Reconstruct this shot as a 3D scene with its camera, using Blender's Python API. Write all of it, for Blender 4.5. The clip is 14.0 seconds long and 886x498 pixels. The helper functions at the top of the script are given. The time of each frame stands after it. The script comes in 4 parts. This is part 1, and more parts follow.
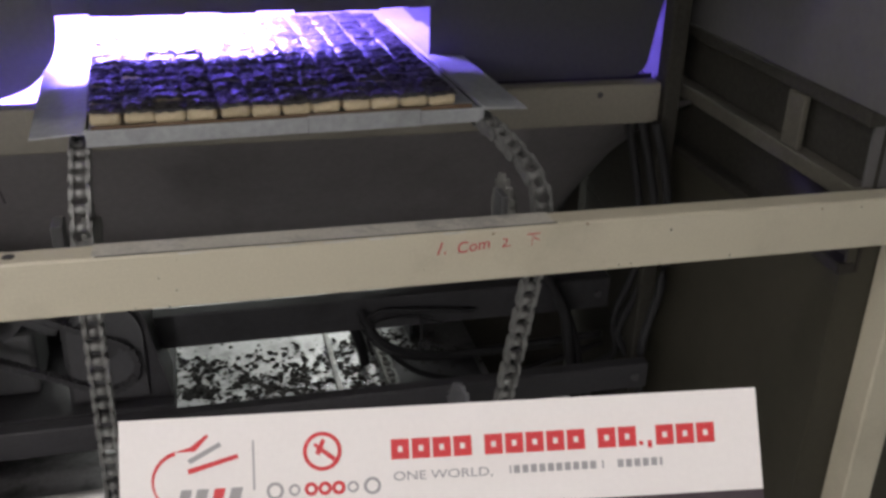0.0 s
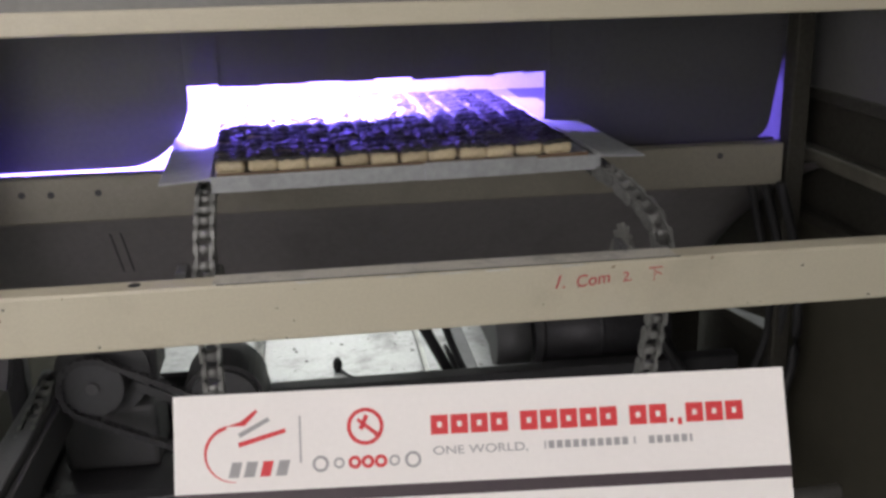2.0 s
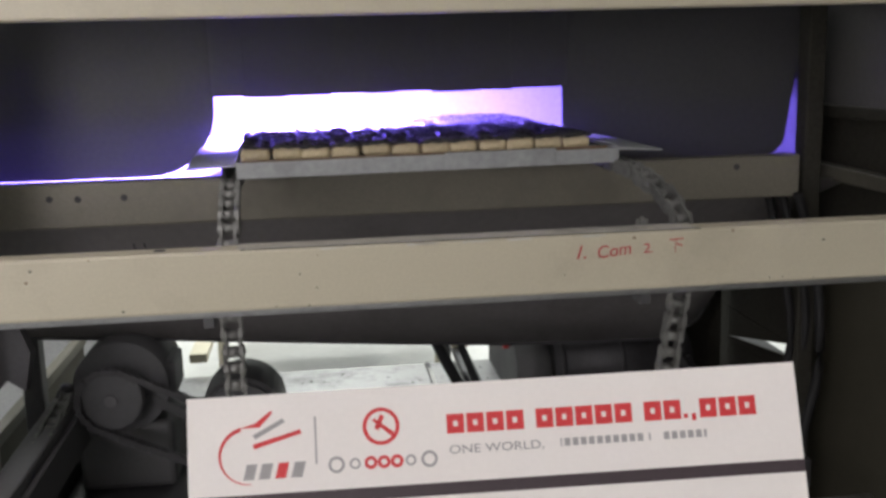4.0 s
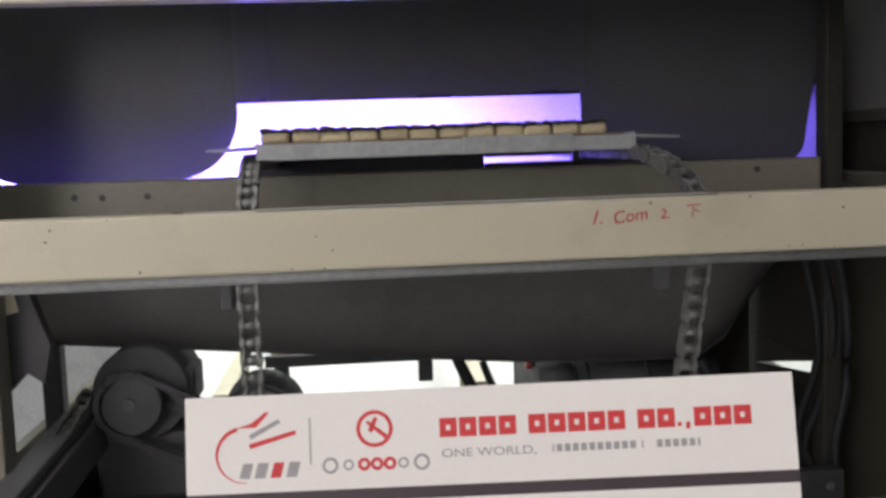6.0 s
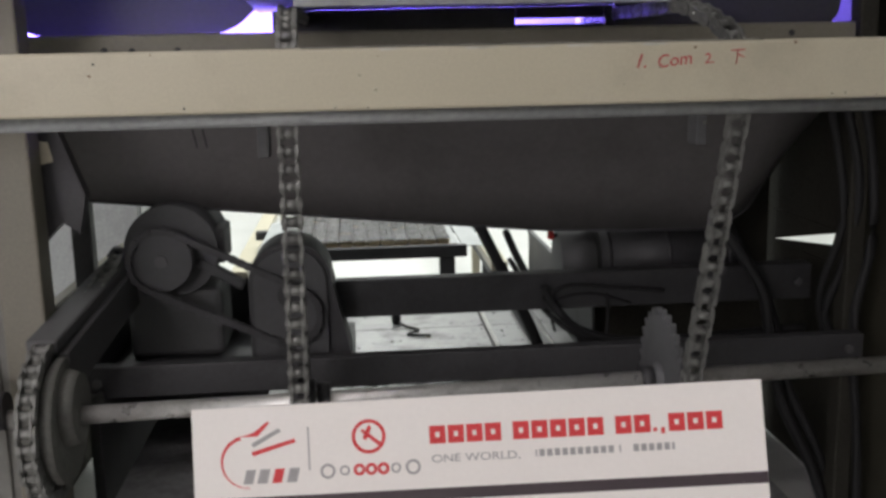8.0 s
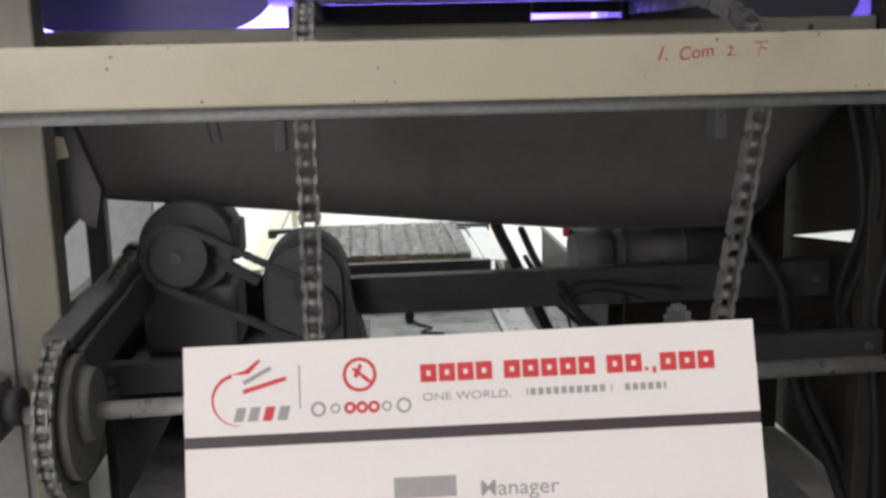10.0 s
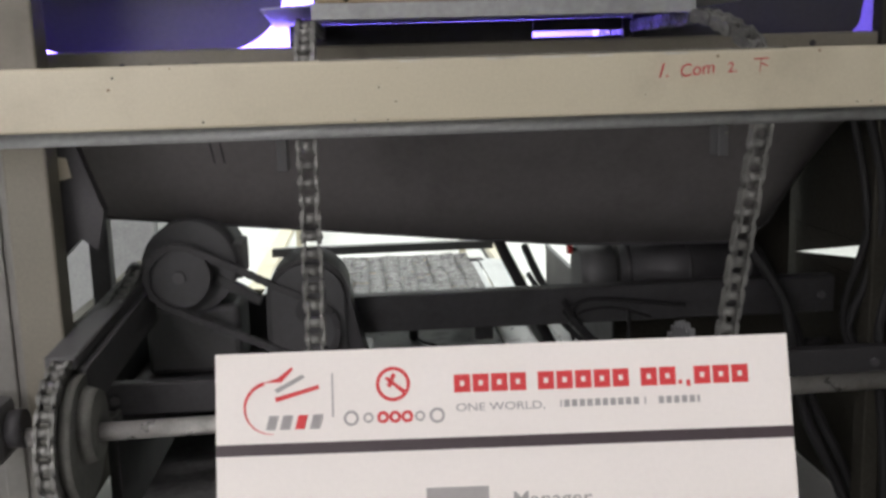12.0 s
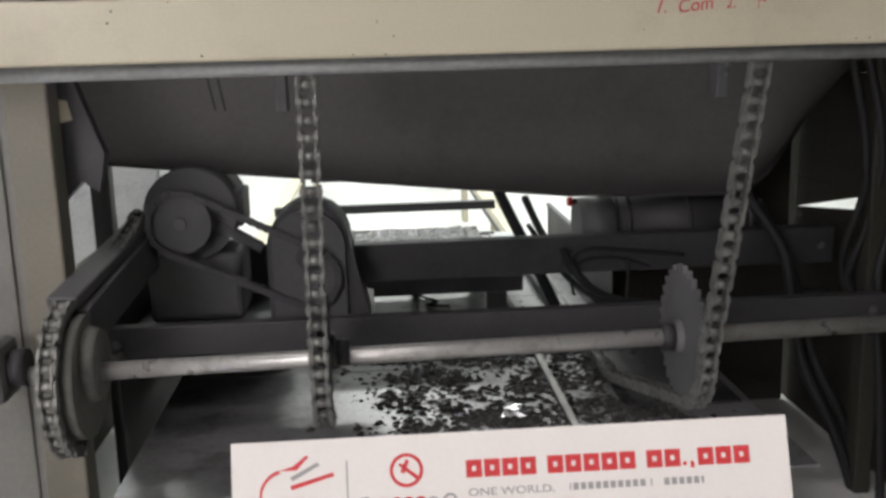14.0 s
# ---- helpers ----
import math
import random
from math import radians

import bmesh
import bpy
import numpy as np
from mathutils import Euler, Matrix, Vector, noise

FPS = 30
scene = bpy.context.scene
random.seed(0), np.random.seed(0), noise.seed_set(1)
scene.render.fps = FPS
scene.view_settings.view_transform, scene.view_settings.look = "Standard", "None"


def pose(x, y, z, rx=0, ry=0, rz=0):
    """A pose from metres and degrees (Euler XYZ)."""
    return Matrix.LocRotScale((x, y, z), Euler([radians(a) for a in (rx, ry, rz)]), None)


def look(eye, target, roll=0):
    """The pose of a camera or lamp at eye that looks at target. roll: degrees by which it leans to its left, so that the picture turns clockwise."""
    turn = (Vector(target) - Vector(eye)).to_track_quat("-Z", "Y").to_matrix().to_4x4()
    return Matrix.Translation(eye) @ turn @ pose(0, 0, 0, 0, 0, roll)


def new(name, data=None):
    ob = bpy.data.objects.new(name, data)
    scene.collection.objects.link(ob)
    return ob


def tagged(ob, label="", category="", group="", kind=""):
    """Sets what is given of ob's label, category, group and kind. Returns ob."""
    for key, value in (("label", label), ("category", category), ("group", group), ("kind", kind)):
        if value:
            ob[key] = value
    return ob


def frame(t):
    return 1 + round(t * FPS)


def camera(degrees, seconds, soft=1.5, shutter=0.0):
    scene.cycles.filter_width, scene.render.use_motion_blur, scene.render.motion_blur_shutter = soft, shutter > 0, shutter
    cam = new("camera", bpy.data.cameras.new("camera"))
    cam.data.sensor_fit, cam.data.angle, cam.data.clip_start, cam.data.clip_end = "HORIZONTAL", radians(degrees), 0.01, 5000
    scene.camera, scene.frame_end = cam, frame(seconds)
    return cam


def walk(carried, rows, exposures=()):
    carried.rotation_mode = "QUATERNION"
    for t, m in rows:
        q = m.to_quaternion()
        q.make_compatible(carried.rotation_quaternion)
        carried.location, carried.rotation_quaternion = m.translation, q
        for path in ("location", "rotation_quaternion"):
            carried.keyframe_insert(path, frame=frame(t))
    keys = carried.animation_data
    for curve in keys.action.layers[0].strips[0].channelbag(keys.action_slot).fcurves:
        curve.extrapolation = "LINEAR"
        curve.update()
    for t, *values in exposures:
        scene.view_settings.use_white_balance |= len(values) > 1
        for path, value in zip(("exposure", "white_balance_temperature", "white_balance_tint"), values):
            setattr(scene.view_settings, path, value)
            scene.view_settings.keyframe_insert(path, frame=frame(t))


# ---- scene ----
cam = camera(48.2, 14.0, soft=3.1)
PATH = [
    (0, (-0.076, -1.17, 0.625), (0.378, 0.581, -0.229), 1.8),
    (0.5, (-0.094, -1.181, 0.572), (0.292, 0.635, -0.171), 0.7),
    (1, (-0.092, -1.193, 0.54), (0.241, 0.657, -0.142), -0.1),
    (1.5, (-0.086, -1.2, 0.514), (0.196, 0.676, -0.119), -0.8),
    (2, (-0.083, -1.202, 0.485), (0.16, 0.693, -0.106), -1.3),
    (2.5, (-0.082, -1.212, 0.47), (0.135, 0.692, -0.101), -1.4),
    (3, (-0.103, -1.224, 0.424), (0.125, 0.696, -0.091), -1.4),
    (5.5, (-0.097, -1.282, 0.185), (0.09, 0.696, -0.044), -1.8),
    (6, (-0.091, -1.279, 0.153), (0.081, 0.703, -0.05), -1.9),
    (6.5, (-0.097, -1.277, 0.127), (0.073, 0.704, -0.084), -1.8),
    (7, (-0.107, -1.267, 0.115), (0.052, 0.709, -0.147), -1.9),
    (7.5, (-0.129, -1.281, 0.093), (0.032, 0.685, -0.237), -1.4),
    (8, (-0.15, -1.293, 0.072), (0.015, 0.661, -0.318), -1.2),
    (10.5, (-0.163, -1.279, 0.062), (-0.021, 0.678, -0.325), -1.4),
    (11, (-0.162, -1.276, 0.064), (-0.021, 0.684, -0.308), -1.6),
    (11.5, (-0.16, -1.277, 0.063), (-0.021, 0.685, -0.296), -1.6),
    (12, (-0.158, -1.28, 0.063), (-0.02, 0.684, -0.291), -1.7),
    (12.5, (-0.153, -1.28, 0.054), (-0.02, 0.686, -0.29), -1.7),
    (13, (-0.151, -1.285, 0.04), (-0.022, 0.679, -0.315), -1.7),
    (13.5, (-0.151, -1.293, 0.029), (-0.024, 0.666, -0.354), -1.7),
    (14, (-0.152, -1.298, 0.015), (-0.025, 0.656, -0.391), -1.6),
]
walk(cam, [(t, look(eye, target, roll)) for t, eye, target, roll in PATH],
     [(0.0, -0.16), (0.5, -0.05), (1.5, -0.05), (3.0, -0.15), (7.0, -0.03), (8.0, -0.26), (10.4, 0.08), (12.0, 0.04), (14.0, 0.15)])

# the card's place before the camera: seconds, x, y, z, tilts
CARD = [
    (0.0, -0.0003, -0.0219, -0.1397, -5.5, 2.4, 2.7),
    (0.5, 0.0026, -0.0192, -0.1444, -5.8, 0.5, 2.7),
    (1.0, 0.0055, -0.0199, -0.1464, -6.3, 0.7, 2.4),
    (1.5, 0.0077, -0.0207, -0.1465, -4.7, 0.2, 2.2),
    (2.0, 0.0052, -0.0196, -0.146, -6.4, 0.4, 2.8),
    (2.5, 0.0067, -0.0187, -0.1457, -5.6, 0.4, 3.1),
    (3.0, 0.0076, -0.0186, -0.1458, -5.9, 0.7, 3.2),
    (5.5, 0.006, -0.0211, -0.1447, -11.4, 4.1, 2.8),
    (6.0, 0.0065, -0.0202, -0.1468, -5.7, -0.8, 2.7),
    (6.5, 0.0048, -0.0177, -0.1506, -7.1, -0.5, 2.8),
    (7.0, 0.0053, -0.0161, -0.1526, -6.6, -0.1, 3.0),
    (7.5, 0.0039, -0.0229, -0.1559, -5.9, -2.5, 3.5),
    (8.0, 0.0048, -0.023, -0.1563, -4.1, -1.8, 3.4),
    (10.5, 0.0039, -0.0135, -0.1556, -7.1, -2.0, 3.0),
    (11.0, 0.0056, -0.0145, -0.1544, -6.2, -0.5, 2.7),
    (11.5, 0.0078, -0.016, -0.1539, -5.3, 0.2, 2.6),
    (12.0, 0.0088, -0.015, -0.1561, -6.4, -1.3, 2.3),
    (12.5, 0.0106, -0.0182, -0.1566, -6.8, -0.8, 2.1),
    (13.0, 0.0123, -0.0228, -0.1566, -7.0, -0.0, 2.0),
    (13.5, 0.0119, -0.0263, -0.1589, -6.3, 0.5, 2.6),
    (14.0, 0.0107, -0.0292, -0.1604, -7.2, 0.9, 2.9),
]

# ---------------------------------------------------------------- world and light
world = bpy.data.worlds.new("hall_air")
scene.world = world
world.use_nodes = True
world.node_tree.nodes["Background"].inputs[0].default_value = (0.75, 0.85, 1.0, 1)
world.node_tree.nodes["Background"].inputs[1].default_value = 0.03
scene.view_settings.exposure = 0.0


def area_lamp(name, place, sx, sy, watts, colour, tilt=0.0):
    """A flat lamp that shines down, its length along x; tilt turns it towards +y."""
    data = bpy.data.lights.new(name, "AREA")
    data.shape, data.size, data.size_y, data.energy, data.color = "RECTANGLE", sx, sy, watts, colour
    ob = new(name, data)
    ob.matrix_world = pose(*place, tilt, 0, 0)
    return ob


# hall strip lights before the machine's front
area_lamp("hall_light", (-1.0, -0.55, 1.93), 1.4, 0.3, 13, (1.0, 0.91, 0.94))
area_lamp("hall_light", (-1.3, -2.6, 1.93), 1.4, 0.3, 20, (1.0, 0.91, 0.94), 30)
# daylight from a window in the wall behind
window_lamp = area_lamp("window_light", (-2.3, -3.86, 0.75), 1.7, 1.5, 42, (1.0, 0.92, 0.96), 90)
# hall strip lights over the far end of the line
FAR = ((-0.9, 2.3), (0.9, 2.6), (-1.5, 4.6), (1.2, 4.6), (0.0, 7.4))
for lx, ly in FAR:
    area_lamp("hall_light", (lx, ly, 1.93), 1.4, 0.4, 62, (0.97, 1.0, 0.97))
# curing lamps in the tunnel
for ly, watts in ((0.84, 185), (1.0, 140)):
    area_lamp("curing_light", (-0.17, ly, 0.412), 0.5, 0.07, watts, (0.22, 0.15, 1.0))


# ---------------------------------------------------------------- materials
def material(name, colour, rough=0.6, metal=0.0, vary=0.15, scale=30.0, bump=0.05, stain=None, stain_amount=0.35, stain_scale=4.0,
             per_object=0.0, emit=None, strength=0.0, spec=0.5):
    m = bpy.data.materials.new(name)
    m.use_nodes = True
    nt = m.node_tree
    n, l = nt.nodes, nt.links
    b = n["Principled BSDF"]
    b.inputs["Roughness"].default_value, b.inputs["Metallic"].default_value = rough, metal
    b.inputs["Specular IOR Level"].default_value = spec
    co = n.new("ShaderNodeTexCoord")
    fine = n.new("ShaderNodeTexNoise")
    fine.inputs["Scale"].default_value, fine.inputs["Detail"].default_value = scale * 4, 5
    big = n.new("ShaderNodeTexNoise")
    big.inputs["Scale"].default_value, big.inputs["Detail"].default_value, big.inputs["Roughness"].default_value = stain_scale, 8, 0.7
    l.new(co.outputs["Object"], fine.inputs["Vector"])
    l.new(co.outputs["Object"], big.inputs["Vector"])
    hsv = n.new("ShaderNodeHueSaturation")
    hsv.inputs["Color"].default_value = (*colour, 1)
    val = n.new("ShaderNodeMapRange")
    val.inputs["From Min"].default_value, val.inputs["From Max"].default_value = 0.3, 0.7
    val.inputs["To Min"].default_value, val.inputs["To Max"].default_value = 1 - vary, 1 + vary
    l.new(fine.outputs["Fac"], val.inputs["Value"])
    if per_object:
        info = n.new("ShaderNodeObjectInfo")
        r = n.new("ShaderNodeMapRange")
        r.inputs["To Min"].default_value, r.inputs["To Max"].default_value = 1 - per_object, 1 + per_object
        l.new(info.outputs["Random"], r.inputs["Value"])
        mul = n.new("ShaderNodeMath")
        mul.operation = "MULTIPLY"
        l.new(val.outputs[0], mul.inputs[0])
        l.new(r.outputs[0], mul.inputs[1])
        l.new(mul.outputs[0], hsv.inputs["Value"])
    else:
        l.new(val.outputs[0], hsv.inputs["Value"])
    mix = n.new("ShaderNodeMix")
    mix.data_type = "RGBA"
    ramp = n.new("ShaderNodeMapRange")
    ramp.inputs["From Min"].default_value, ramp.inputs["From Max"].default_value = 0.5, 0.72
    ramp.inputs["To Max"].default_value = stain_amount if stain else 0.0
    l.new(big.outputs["Fac"], ramp.inputs["Value"])
    l.new(ramp.outputs[0], mix.inputs["Factor"])
    l.new(hsv.outputs[0], mix.inputs[6])
    mix.inputs[7].default_value = (*(stain or colour), 1)
    l.new(mix.outputs[2], b.inputs["Base Color"])
    rr = n.new("ShaderNodeMapRange")
    rr.inputs["To Min"].default_value, rr.inputs["To Max"].default_value = max(0.04, rough - 0.12), min(1, rough + 0.12)
    l.new(big.outputs["Fac"], rr.inputs["Value"])
    l.new(rr.outputs[0], b.inputs["Roughness"])
    if bump:
        bp = n.new("ShaderNodeBump")
        bp.inputs["Strength"].default_value, bp.inputs["Distance"].default_value = bump, 0.002
        l.new(fine.outputs["Fac"], bp.inputs["Height"])
        l.new(bp.outputs[0], b.inputs["Normal"])
    if emit:
        b.inputs["Emission Color"].default_value = (*emit, 1)
        b.inputs["Emission Strength"].default_value = strength
    return m


CREAM = material("cream_enamel", (0.5, 0.458, 0.345), 0.42, 0, 0.04, 60, 0.03, (0.3, 0.265, 0.2), 0.4, 4.0)
WORN = material("worn_steel", (0.52, 0.52, 0.5), 0.42, 0.15, 0.12, 40, 0.06, (0.13, 0.125, 0.12), 0.8, 9)
WEAR = material("scraped_enamel", (0.5, 0.475, 0.41), 0.42, 0.1, 0.12, 40, 0.06, (0.17, 0.165, 0.155), 0.85, 16)
# darker copy of the cream: shade on the rear tube, plus random stains
SHADED_CREAM = material("shaded_cream_enamel", (0.185, 0.17, 0.135), 0.55, 0, 0.08, 40, 0.05, (0.1, 0.09, 0.07), 0.6, 5)
APRON = material("brown_steel_sheet", (0.16, 0.15, 0.15), 0.5, 0.1, 0.07, 20, 0.04, (0.06, 0.056, 0.05), 0.5, 3)
# the cream again, with the shade of the machine's side in its base colour
DIM_CREAM = material("deep_shade_cream_enamel", (0.095, 0.088, 0.07), 0.6, 0, 0.12, 40, 0.06, (0.05, 0.046, 0.04), 0.7, 7, spec=0.3)
SHEET = material("grey_sheet_metal", (0.2, 0.195, 0.18), 0.55, 0.1, 0.07, 20, 0.04, (0.1, 0.095, 0.085), 0.5, 3)
# grimy brown, taken darker still to stand for blocked hall light
DIM_BROWN = material("shaded_greasy_brown_enamel", (0.036, 0.034, 0.028), 0.8, 0, 0.2, 30, 0.1, (0.035, 0.032, 0.027), 0.6, 6, spec=0.15)
GALV = material("galvanised_sheet", (0.36, 0.37, 0.37), 0.55, 0.45, 0.1, 25, 0.05, (0.2, 0.2, 0.2), 0.5, 10)
BED = material("scuffed_steel_plate", (0.28, 0.28, 0.28), 0.33, 0.5, 0.1, 20, 0.05, (0.04, 0.038, 0.036), 0.95, 7)
CHAIN = material("oily_chain_steel", (0.2, 0.2, 0.19), 0.5, 0.55, 0.2, 120, 0.15, (0.05, 0.045, 0.04), 0.7, 60, per_object=0.25)
SHAFT = material("turned_steel", (0.5, 0.49, 0.47), 0.3, 0.65, 0.12, 80, 0.05, (0.16, 0.14, 0.12), 0.7, 14)
DISC = material("dusty_sprocket_steel", (0.12, 0.12, 0.125), 0.6, 0.2, 0.06, 40, 0.03, (0.07, 0.07, 0.07), 0.5, 8)
# grey sheet colour lowered to hold the shade on the upper side sheets
SHADE = material("shaded_grey_enamel", (0.1, 0.096, 0.094), 0.6, 0, 0.06, 20, 0.03, (0.08, 0.078, 0.075), 0.6, 3, spec=0.3)
GEAR = material("dusty_gear_casing", (0.065, 0.065, 0.068), 0.65, 0.1, 0.07, 30, 0.04, (0.055, 0.054, 0.052), 0.5, 7)
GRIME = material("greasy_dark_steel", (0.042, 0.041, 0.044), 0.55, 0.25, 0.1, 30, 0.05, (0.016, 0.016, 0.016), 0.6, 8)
# base colour raised to imitate lens haze over the dark parts
MOTOR = material("haze_lifted_grey_paint", (0.09, 0.09, 0.092), 0.65, 0.1, 0.07, 30, 0.04, (0.1, 0.097, 0.09), 0.45, 7)
DUST = material("dusty_grey_iron", (0.17, 0.17, 0.155), 0.7, 0.1, 0.12, 40, 0.08, (0.08, 0.078, 0.07), 0.7, 12)
RUBBER = material("black_rubber_sheet", (0.034, 0.033, 0.038), 0.62, 0, 0.2, 25, 0.06, (0.055, 0.053, 0.058), 0.5, 3, spec=0.95)
def let_through(name, base, share, tint):
    """A rubber that lets a little of the light behind it through."""
    m = base.copy()
    m.name = name
    nt = m.node_tree
    out = next(n for n in nt.nodes if n.type == "OUTPUT_MATERIAL")
    mix, tr = nt.nodes.new("ShaderNodeMixShader"), nt.nodes.new("ShaderNodeBsdfTranslucent")
    tr.inputs["Color"].default_value = (*tint, 1)
    mix.inputs[0].default_value = share
    nt.links.new(nt.nodes["Principled BSDF"].outputs[0], mix.inputs[1])
    nt.links.new(tr.outputs[0], mix.inputs[2])
    nt.links.new(mix.outputs[0], out.inputs["Surface"])
    return m


STRIP = let_through("smoky_strip_pvc", RUBBER, 0.22, (0.35, 0.33, 0.4))
FLAP = let_through("thin_black_rubber", RUBBER, 0.1, (0.3, 0.28, 0.35))
RUST = material("brown_rust", (0.16, 0.085, 0.05), 0.85, 0, 0.2, 80, 0.1)
CABLE = material("black_cable_skin", (0.016, 0.016, 0.017), 0.6, 0, 0.1, 50, 0.05, spec=0.3)
CELL = material("ivory_moulding", (0.5, 0.42, 0.27), 0.5, 0, 0.1, 90, 0.1, (0.22, 0.16, 0.09), 0.5, 45, per_object=0.15)
BROWN = material("brown_board", (0.13, 0.08, 0.045), 0.7, 0, 0.15, 60, 0.1)
CAP = material("glossy_black_cap", (0.022, 0.02, 0.02), 0.3, 0.0, 0.3, 60, 0.9, (0.1, 0.085, 0.07), 0.5, 60, per_object=0.3, spec=0.5)
WHITEWALL = material("pale_tunnel_lining", (0.34, 0.34, 0.36), 0.5, 0, 0.05, 20, 0.02)
TUBE = material("curing_tube_glow", (0.8, 0.8, 0.9), 0.3, 0, 0, 10, 0, emit=(0.5, 0.35, 1.0), strength=25)
LAMP = material("strip_light_glow", (0.9, 0.9, 0.9), 0.4, 0, 0, 10, 0, emit=(1.0, 0.98, 0.93), strength=6)
DAY = material("daylit_pane", (0.8, 0.8, 0.8), 0.3, 0, 0, 10, 0, emit=(1.0, 0.97, 0.95), strength=4.5)
FLOOR = material("pale_hall_floor", (0.62, 0.62, 0.6), 0.35, 0, 0.05, 6, 0.02, (0.42, 0.42, 0.4), 0.4, 1.2)
HALLWALL = material("hall_wall_paint", (0.6, 0.62, 0.62), 0.8, 0, 0.04, 5, 0.02, (0.5, 0.5, 0.5), 0.3, 1)
PAPER = material("white_card_stock", (0.8, 0.76, 0.72), 0.6, 0, 0.015, 300, 0.03)
RED_INK = material("red_print", (0.62, 0.045, 0.05), 0.6, 0, 0.03, 200, 0)
GREY_INK = material("grey_print", (0.34, 0.325, 0.32), 0.6, 0, 0.05, 200, 0)
STRIPE = material("dark_brown_print", (0.05, 0.035, 0.04), 0.55, 0, 0.05, 200, 0)
MARKER = material("red_marker", (0.42, 0.02, 0.035), 0.55, 0, 0.2, 300, 0)
YELLOW = material("yellow_floor_paint", (0.8, 0.58, 0.06), 0.6, 0, 0.1, 8, 0.02)
DEBRIS = material("charred_crumbs", (0.035, 0.032, 0.03), 0.8, 0, 0.4, 60, 0.4)
FOIL = material("crumpled_foil", (0.75, 0.75, 0.76), 0.22, 1.0, 0.1, 60, 0.3)
RED_PLASTIC = material("red_plastic", (0.5, 0.03, 0.03), 0.4, 0, 0.05, 40, 0)
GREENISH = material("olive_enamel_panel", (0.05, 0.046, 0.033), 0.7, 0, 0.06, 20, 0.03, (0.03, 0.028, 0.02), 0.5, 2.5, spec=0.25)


# ---------------------------------------------------------------- building helpers
def mesh_of(name, bm, *mats):
    me = bpy.data.meshes.new(name)
    bm.normal_update()
    bm.to_mesh(me)
    bm.free()
    for m in mats:
        me.materials.append(m)
    return me


def part(name, bm, mat, parent=None, label=""):
    mats = mat if isinstance(mat, (list, tuple)) else (mat,)
    ob = new(name, mesh_of(name, bm, *mats))
    ob.parent = parent
    return tagged(ob, label)


def thing(name, label, category, group="", kind=""):
    return tagged(new(name), label, category, group, kind)


def box(bm, x0, x1, y0, y1, z0, z1, bevel=0.0, slot=0):
    v = bmesh.ops.create_cube(bm, size=1.0, matrix=Matrix.Translation(((x0 + x1) / 2, (y0 + y1) / 2, (z0 + z1) / 2)) @ Matrix.Diagonal((x1 - x0, y1 - y0, z1 - z0, 1)))["verts"]
    faces = {f for q in v for f in q.link_faces}
    for f in faces:
        f.material_index = slot
    if bevel:
        bmesh.ops.bevel(bm, geom=list({e for q in v for e in q.link_edges}), offset=bevel, segments=2, affect="EDGES", profile=0.5, material=slot)
    return bm


def bar(bm, a, b, w, h, bevel=0.0, slot=0):
    """A square bar from a to b, w wide and h high."""
    a, b = Vector(a), Vector(b)
    d = b - a
    m = Matrix.Translation((a + b) / 2) @ d.to_track_quat("Y", "Z").to_matrix().to_4x4()
    v = bmesh.ops.create_cube(bm, size=1.0, matrix=m @ Matrix.Diagonal((w, d.length, h, 1)))["verts"]
    for f in {f for q in v for f in q.link_faces}:
        f.material_index = slot
    if bevel:
        bmesh.ops.bevel(bm, geom=list({e for q in v for e in q.link_edges}), offset=bevel, segments=2, affect="EDGES", profile=0.5, material=slot)
    return bm


def rod(bm, a, b, r, seg=20, r2=None, slot=0):
    a, b = Vector(a), Vector(b)
    d = b - a
    m = Matrix.Translation((a + b) / 2) @ d.to_track_quat("Z", "Y").to_matrix().to_4x4()
    v = bmesh.ops.create_cone(bm, cap_ends=True, segments=seg, radius1=r, radius2=r if r2 is None else r2, depth=d.length, matrix=m)["verts"]
    for f in {f for q in v for f in q.link_faces}:
        f.smooth = len(f.verts) == 4
        f.material_index = slot
    return bm


def prism(bm, outline, y0, y1, slot=0):
    """An outline in x and z, given thickness along y."""
    front = [bm.verts.new((x, y0, z)) for x, z in outline]
    back = [bm.verts.new((x, y1, z)) for x, z in outline]
    made = [bm.faces.new(front), bm.faces.new(back[::-1])]
    for i in range(len(outline)):
        j = (i + 1) % len(outline)
        made.append(bm.faces.new((front[j], front[i], back[i], back[j])))
    for f in made:
        f.material_index = slot
    bmesh.ops.recalc_face_normals(bm, faces=made)
    return bm


